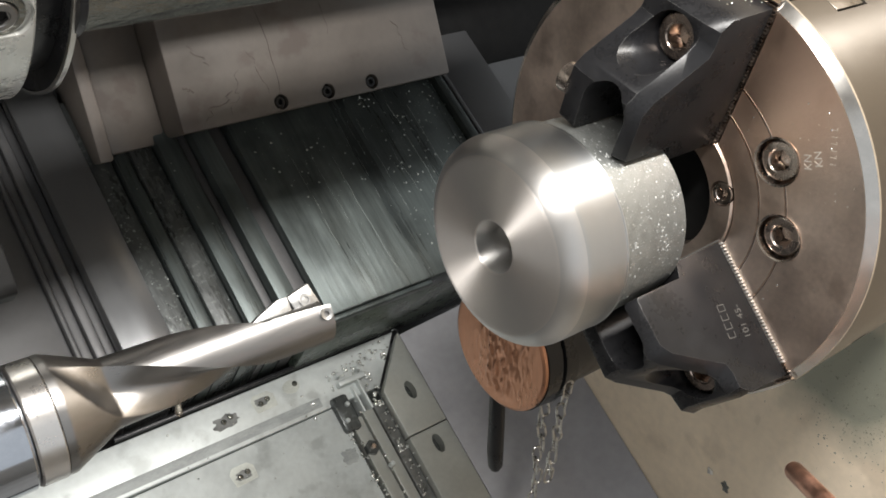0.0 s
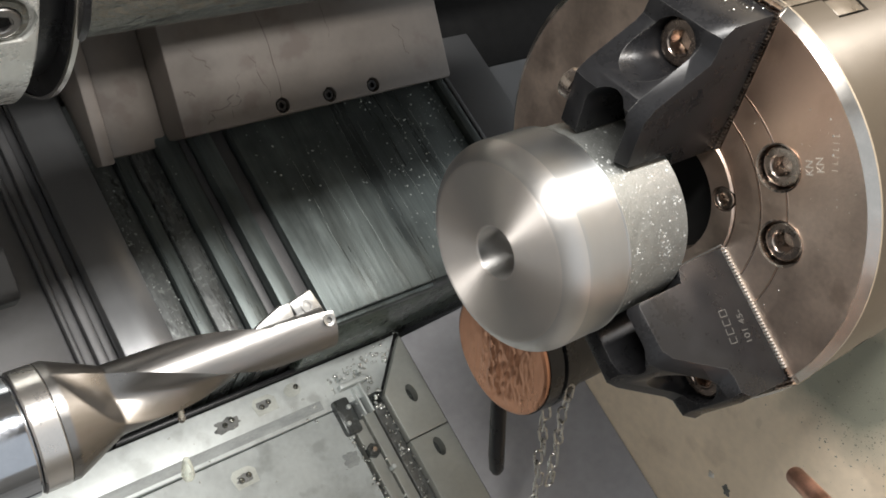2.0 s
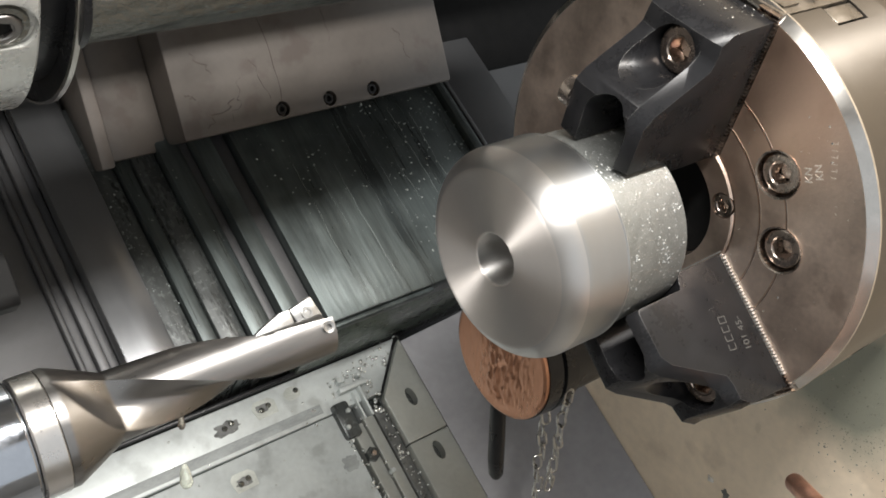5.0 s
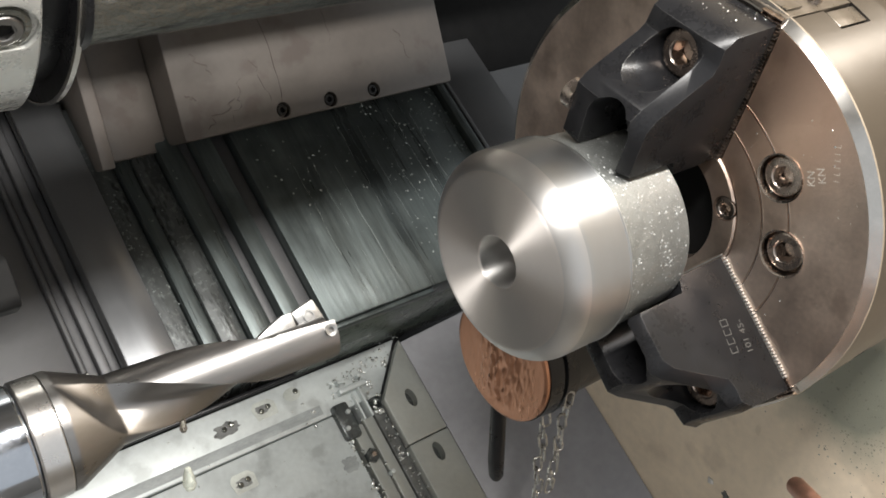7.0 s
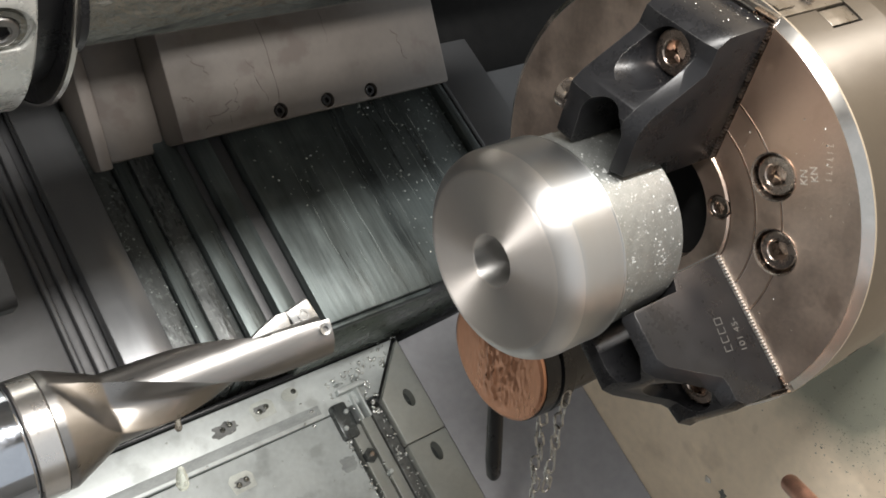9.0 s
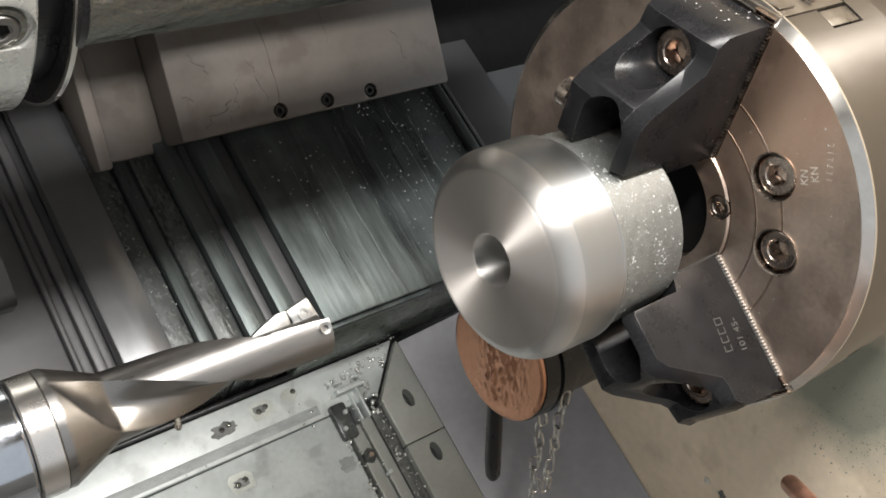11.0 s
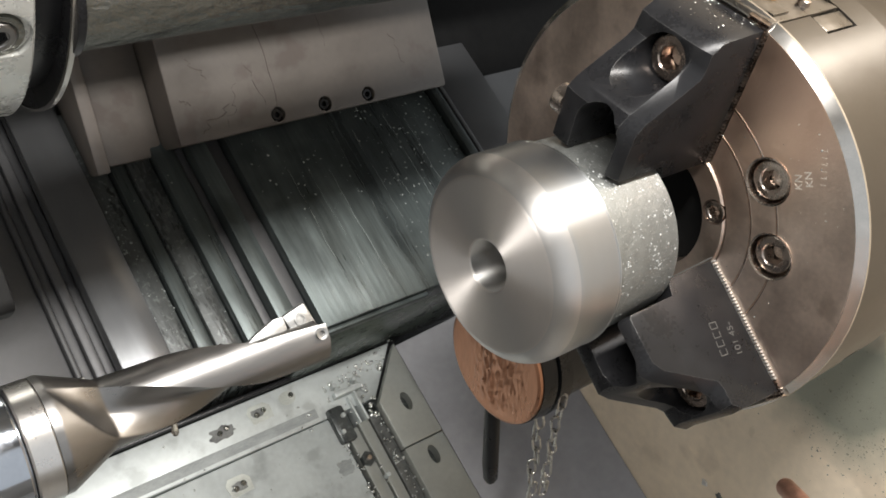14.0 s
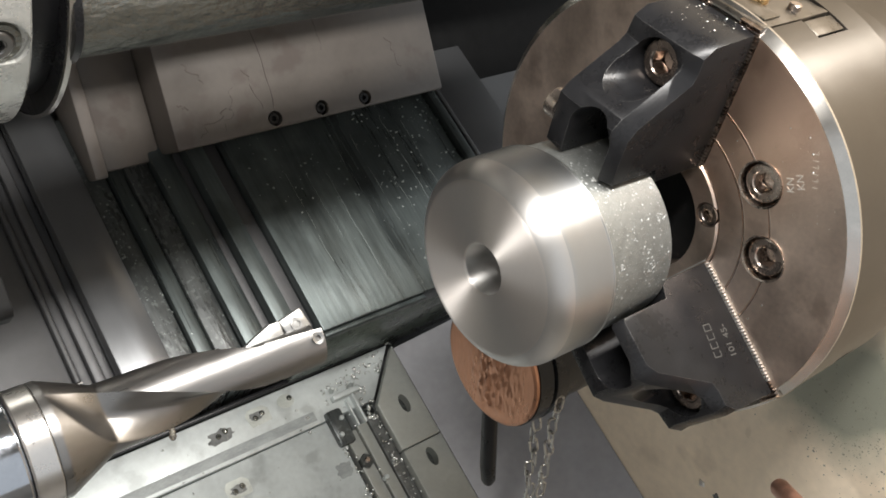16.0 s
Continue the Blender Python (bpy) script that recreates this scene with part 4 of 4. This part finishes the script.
def build_mallet():
    c = (0.11, 0.110, 0.892)
    m = Matrix.Translation(c)
    mal = thing("copper_mallet", c, "copper-faced black mallet hanging by a chain below the chuck", "mallet")
    scarred = revolve([(0, 0.00001 + 0.0005 * k) for k in range(81)] + [(0.0010, 0.0420), (0.0032, 0.0422), (0.0032, 0)], m, 224)
    for v in scarred.verts:
        q = v.co - Vector(c)
        if abs(q.x) < 1e-5 and math.hypot(q.y, q.z) < 0.037:
            warp = 0.35 * noise.noise((q.y * 60, q.z * 90, 5.0))
            h = 0.75 - 2.4 * abs(noise.noise((q.y * 120 + warp * 2, q.z * 30, 3.0))) + 0.55 * noise.noise((q.y * 430, q.z * 170, 9.0))
            h *= math.exp(-((q.y + 0.004) / 0.020) ** 2) * 1.5
            v.co.x -= 0.0012 * max(-0.4, h) * min(1, (0.037 - math.hypot(q.y, q.z)) / 0.008)
    part("copper_face", scarred, COPPER, mal, "scarred copper striking face")
    part("rim", revolve([(0.0034, 0), (0.0034, 0.0430), (0.0140, 0.0436), (0.0148, 0.0415), (0.0162, 0.0415), (0.0170, 0.0440), (0.027, 0.0440), (0.028, 0.0425), (0.028, 0)], m, 96), BLACK, mal)
    part("head", revolve([(0.0285, 0), (0.0285, 0.0395), (0.075, 0.0395), (0.078, 0.037), (0.078, 0)], m, 96), BLACK, mal)
    part("handle", tube([(0.125, 0.125, 0.87), (0.126, 0.125, 0.84), (0.127, 0.125, 0.79), (0.128, 0.125, 0.776), (0.128, 0.125, 0.772)], 0.0056, 20,
                        (1, 1, 1.05, 0.95, 0.6)), BLACK, mal, "black rubber handle")
    ch = thing("chain", (0.12, 0.07, 0.85), "thin steel link chain hanging from the mallet", "chain")
    def link(p, turn):
        pts = []
        for k in range(17):
            a = 2 * math.pi * k / 16
            u, v = 0.0027 * math.cos(a), 0.0027 * math.sin(a) + (0.0033 if math.sin(a) > 0 else -0.0033)
            lean = 0.16 * math.sin(turn * 7 + p[2] * 900)
            pts.append(Vector(p) + Vector(((u + lean * v) * math.cos(turn), (u + lean * v) * math.sin(turn), v)))
        return tube(pts, 0.00085, 6)
    for y0, y1, z0, z1, n in ((0.0845, 0.0885, 0.872, 0.752, 13), (0.0680, 0.0760, 0.878, 0.800, 9)):
        for k in range(n):
            u = k / (n - 1)
            part("link", link((0.130 + 0.0012 * math.sin(k * 1.7), y0 + (y1 - y0) * u + 0.0010 * math.sin(2.1 * k + y0 * 900), z0 + (z1 - z0) * u), (1.25 if k % 2 else -0.35)), CHAIN, ch)


def build_wall_chip():
    m = along((0.3155, 0.0686, 0.7085), (-1, 0.2, 0.1))
    solid("metal_chip", prism([(-0.0028, -0.0028), (0.0030, -0.0016), (0.0008, 0.0038), (-0.0024, 0.0020)], -0.0006, 0.0010, m @ pose(0, 0, 0, 0, 90, 0), 0.0003), TEETH,
          (0.3155, 0.0686, 0.7085), "small bright chip stuck to the headstock wall", "chip")
    m = along((0.3158, 0.0529, 0.7030), (-1, 0, 0))
    solid("dark_flake", prism([(0.0052 * w * math.cos(q), 0.0030 * w * math.sin(q)) for q, w in ((2 * math.pi * k / 12, 1 + 0.3 * math.sin(2.6 * k)) for k in range(12))], -0.0006, 0.0006,
                              m @ pose(0, 0, 0, 25, 0, 0) @ pose(0, 0, 0, 0, 90, 0), 0.0002), STAIN, (0.3158, 0.0529, 0.7030), "dark oily flake on the headstock wall", "chip")


def build_rod():
    rod = thing("coolant_tube", (0.0879, -0.1017, 0.9582), "bright copper coolant tube with a flattened end", "coolant tube")
    p, q = Vector((0.0879, -0.1017, 0.9582)), Vector((-0.0634, -0.3229, 1.0412))
    d = (q - p).normalized()
    part("tube", tube([p, p + d * 0.0012, p + d * 0.0025, p + d * 0.02, p + d * 0.12, q], 0.0042, 24, (0.66, 0.9, 1, 1, 1, 1)), COPPER_TUBE, rod)


def specks(name, mat, spots, label, category, size=(0.0005, 0.0014), lift=0.6, flat=0.55):
    """Small domes or flakes on a surface: (place, normal)."""
    rng = random.Random(len(spots) + len(name))
    verts, faces = [], []
    for p, nrm in spots:
        r = size[0] + (size[1] - size[0]) * rng.random() ** 2.5
        m = along(p, nrm, (0.3, 0.5, 0.7)) @ pose(0, 0, 0, rng.uniform(0, 360), 0, 0)
        sx, sy = rng.uniform(0.7, 1.4), rng.uniform(0.6, 1.1)
        base = len(verts)
        for h, q in ((-0.2, 1.0), (0.5, 0.75)):
            for k in range(7):
                a = 2 * math.pi * k / 7
                verts.append(tuple(m @ Vector((h * r * flat, q * r * sx * math.cos(a), q * r * sy * math.sin(a)))))
        verts.append(tuple(m @ Vector((r * flat, 0, 0))))
        for k in range(7):
            j = (k + 1) % 7
            faces.append((base + k, base + j, base + 7 + j, base + 7 + k))
            faces.append((base + 7 + k, base + 7 + j, base + 14))
    o = Vector(spots[0][0])
    me = bpy.data.meshes.new(name)
    me.from_pydata([tuple(Vector(v) - o) for v in verts], [], faces)
    for pl in me.polygons:
        pl.use_smooth = True
    me.materials.append(mat)
    ob = new(name, me)
    ob.location = o
    return tagged(ob, label, category, kind="stuff")


def scatter():
    rng = random.Random(7)
    up = BED.to_3x3() @ Vector((0, 0, 1))
    tops = ((-0.018, 0.0, 0.494), (0.001, 0.013, 0.500), (0.0135, 0.033, 0.503), (0.034, 0.052, 0.511), (0.0605, 0.076, 0.520), (0.09, 0.30, 0.525))
    spots = []
    for x0, x1, nn in tops:
        dens = 15000 if nn < 0.5 else 2600 if nn < 0.52 else 500
        for _ in range(int((x1 - x0) * 0.19 * dens * 4)):
            s = rng.uniform(-0.895, -0.712)
            x = rng.uniform(x0, x1)
            if nn < 0.52 and noise.noise((x * 120, s * 70, 2.0)) + rng.uniform(-0.5, 0.3) < 0:
                continue
            if nn > 0.52 and rng.random() > 0.15 + 0.85 * max(0, min(1, (-0.76 - s) / 0.1)) * (0.4 + 0.6 * noise.noise((x * 40, s * 40, 0))):
                continue
            spots.append((bed_at(x, s, nn), up))
    for _ in range(420):
        x = 0.30 - 0.10 * rng.random() ** 1.8
        spots.append((bed_at(x, rng.uniform(-0.895, -0.735), 0.525), up))
    for _ in range(60):
        spots.append((bed_at(rng.uniform(0.10, 0.2), rng.uniform(-0.898, -0.80), 0.525), up))
    specks("coolant_droplets", COOLANT, spots, "scattered coolant droplets on the bed cover", "droplets", (0.00028, 0.0012))
    runs = thing("coolant_runs", bed_at(0.15, -0.80, 0.525), "thin pale coolant runs on the way cover", "coolant")
    for x, s0, s1, w in ((0.128, -0.850, -0.760, 0.0007), (0.146, -0.862, -0.745, 0.0006), (0.163, -0.840, -0.730, 0.0008), (0.185, -0.868, -0.790, 0.0006),
                         (0.204, -0.872, -0.770, 0.0007), (0.222, -0.862, -0.745, 0.0006), (0.243, -0.880, -0.750, 0.0009), (0.262, -0.872, -0.735, 0.0008)):
        pts = []
        for k in range(13):
            s = s0 + (s1 - s0) * k / 12
            pts.append(bed_at(x + 0.0022 * noise.noise((x * 300, s * 45, 4.0)), s, 0.5249))
        part("run", tube(pts, w * 0.36, 8, [0.3 + 0.7 * abs(noise.noise((x * 90, k * 0.9, 1.0))) ** 0.5 for k in range(13)]), COOLANT, runs)
    pits = []
    for _ in range(900):
        y, z = -0.034 + rng.gauss(0, 0.024), 0.840 + rng.gauss(0, 0.026)
        pits.append(((0.3160, y, z), Vector((-1, 0, 0))))
    specks("paint_pits", PIT, pits, "dark pits and grit in the wet wall paint", "grit", (0.0002, 0.0009), flat=0.35)
    # bright chips along the channel and rail
    spots = []
    for _ in range(230):
        s = -0.685 + 0.22 * rng.random() ** 1.4
        x, nn = rng.choice(((0.1155, 0.4095), (0.1428, 0.4135), (0.1460, 0.4135), (0.1500, 0.4135), (0.1285, 0.409)))
        spots.append((bed_at(x + rng.gauss(0, 0.0011), s, nn + 0.001), up + Vector((rng.uniform(-1, 1), rng.uniform(-1, 1), 0)) * 0.5))
    for _ in range(110):
        x = rng.uniform(0.115, 0.200)
        spots.append((bed_at(x, -0.690 - 0.25 * (x - 0.115) * rng.random() + rng.gauss(0, 0.003), 0.4115), up + Vector((rng.uniform(-1, 1), rng.uniform(-1, 1), 0)) * 0.5))
    for _ in range(40):
        spots.append((bed_at(rng.uniform(-0.06, 0.11), rng.uniform(-0.70, -0.58), 0.4105), up))
    for _ in range(70):
        s = -0.664 + 0.15 * rng.random() ** 1.3
        spots.append((bed_at(0.1115 + rng.gauss(0, 0.0016), s, 0.4098), up + Vector((rng.uniform(-1, 1), rng.uniform(-1, 1), 0)) * 0.5))
    specks("aluminium_chips", CHIP, spots, "small bright aluminium chips on the plate and rail", "chips", (0.0005, 0.0021), flat=1.1)
    # specks on the sawn end of the billet
    spots = []
    for _ in range(1500):
        a, x = rng.uniform(math.radians(60), math.radians(260)), rng.uniform(0.032, 0.0675)
        if noise.noise((a * 5, x * 160, 1.7)) + rng.uniform(-0.5, 0.35) < 0:
            continue
        r = 0.0438 - (x - 0.0312) * 0.0375
        spots.append(((x, r * math.cos(a), AXIS_Z + r * math.sin(a)), Vector((0, math.cos(a), math.sin(a)))))
    specks("billet_specks", SPECK, spots, "bright aluminium specks on the sawn billet end", "chips", (0.00016, 0.00080), flat=0.3)
    spots = []
    for _ in range(70):
        a, r = rng.uniform(math.radians(125), math.radians(215)), rng.uniform(0.04, 0.1)
        spots.append(((XC, r * math.cos(a), AXIS_Z + r * math.sin(a)), Vector((-1, 0, 0))))
    jaw_top = SPIN @ pose(0, 0, 0, 15, 0, 0)
    for _ in range(34):
        spots.append((tuple(jaw_top @ Vector((XC - 0.002 - 0.022 * rng.random() ** 1.5, rng.uniform(-0.015, 0.012), 0.1004))), jaw_top.to_3x3() @ Vector((0, 0, 1))))
    specks("chuck_specks", CHIP, spots, "a few bright specks on the chuck face and jaw", "chips", (0.00014, 0.00060), flat=0.4)


build_enclosure()
build_bed()
build_plate()
build_back()
build_headstock()
build_jaws()
build_workpiece()
build_drill()
build_turret()
build_mallet()
build_rod()
build_wall_chip()
scatter()


def drop_mesh(r):
    return revolve([(-3.4 * r, 0), (-3.1 * r, 0.45 * r), (-1.5 * r, 0.85 * r), (0.0, r), (0.7 * r, 0.75 * r), (r, 0)],
                   along((0, 0, 0), (0, 0, -1), (1, 0, 0)), 18)


DROP_AT = (-0.1400, -0.006, 1.0395)
solid("hanging_drop", revolve([(-0.004, 0), (-0.002, 0.0010), (0.001, 0.0010), (0.0030, 0.0013), (0.0040, 0.0009), (0.0044, 0)],
                              Matrix.Translation(DROP_AT) @ along((0, 0, 0), (0, 0, -1), (1, 0, 0)), 18), DRIP, DROP_AT,
      "hanging drop of coolant under the drill", "drop")


def motions():
    """Coolant drops let go of the drill one after the other and fall into the tray."""
    x, y, z = DROP_AT
    z -= 0.005
    floor_z = 0.13
    for k, t0 in enumerate(q + 0.02 for q in (0.28, 0.90, 1.41, 1.93, 2.45, 3.2, 3.78, 4.4, 4.9, 5.4, 5.9, 6.52, 6.90, 7.28, 7.75, 8.34, 8.91, 9.6, 10.2, 10.7,
                            11.25, 11.75, 12.44, 13.2, 13.7, 14.42, 15.2, 15.75)):
        drop = solid("coolant_drop", drop_mesh(0.0023), MILKY, (0, 0, 0), "milky falling drop of coolant", "drop", "falling drops")
        xx = x - 0.0008 + 0.0006 * math.sin(2.3 * k)
        inside = pose(-0.168, 0.0, AXIS_Z + 0.002)
        rows = [(0.0, inside), (t0 - 0.06, inside), (t0, pose(xx, y, z))]
        t = 0.0
        while t < 0.5:
            t += 1 / 15
            h = z - 4.9 * t * t
            if h < floor_z:
                break
            rows.append((t0 + t, pose(xx, y, h)))
        rows.append((t0 + 0.5, pose(xx, y, floor_z)))
        rows = [r for r in rows if r[0] < 16.0] + ([(16.0, pose(xx, y, floor_z))] if t0 + 0.5 < 15.9 else [(16.0, rows[-1][1])])
        walk(drop, rows)


motions()
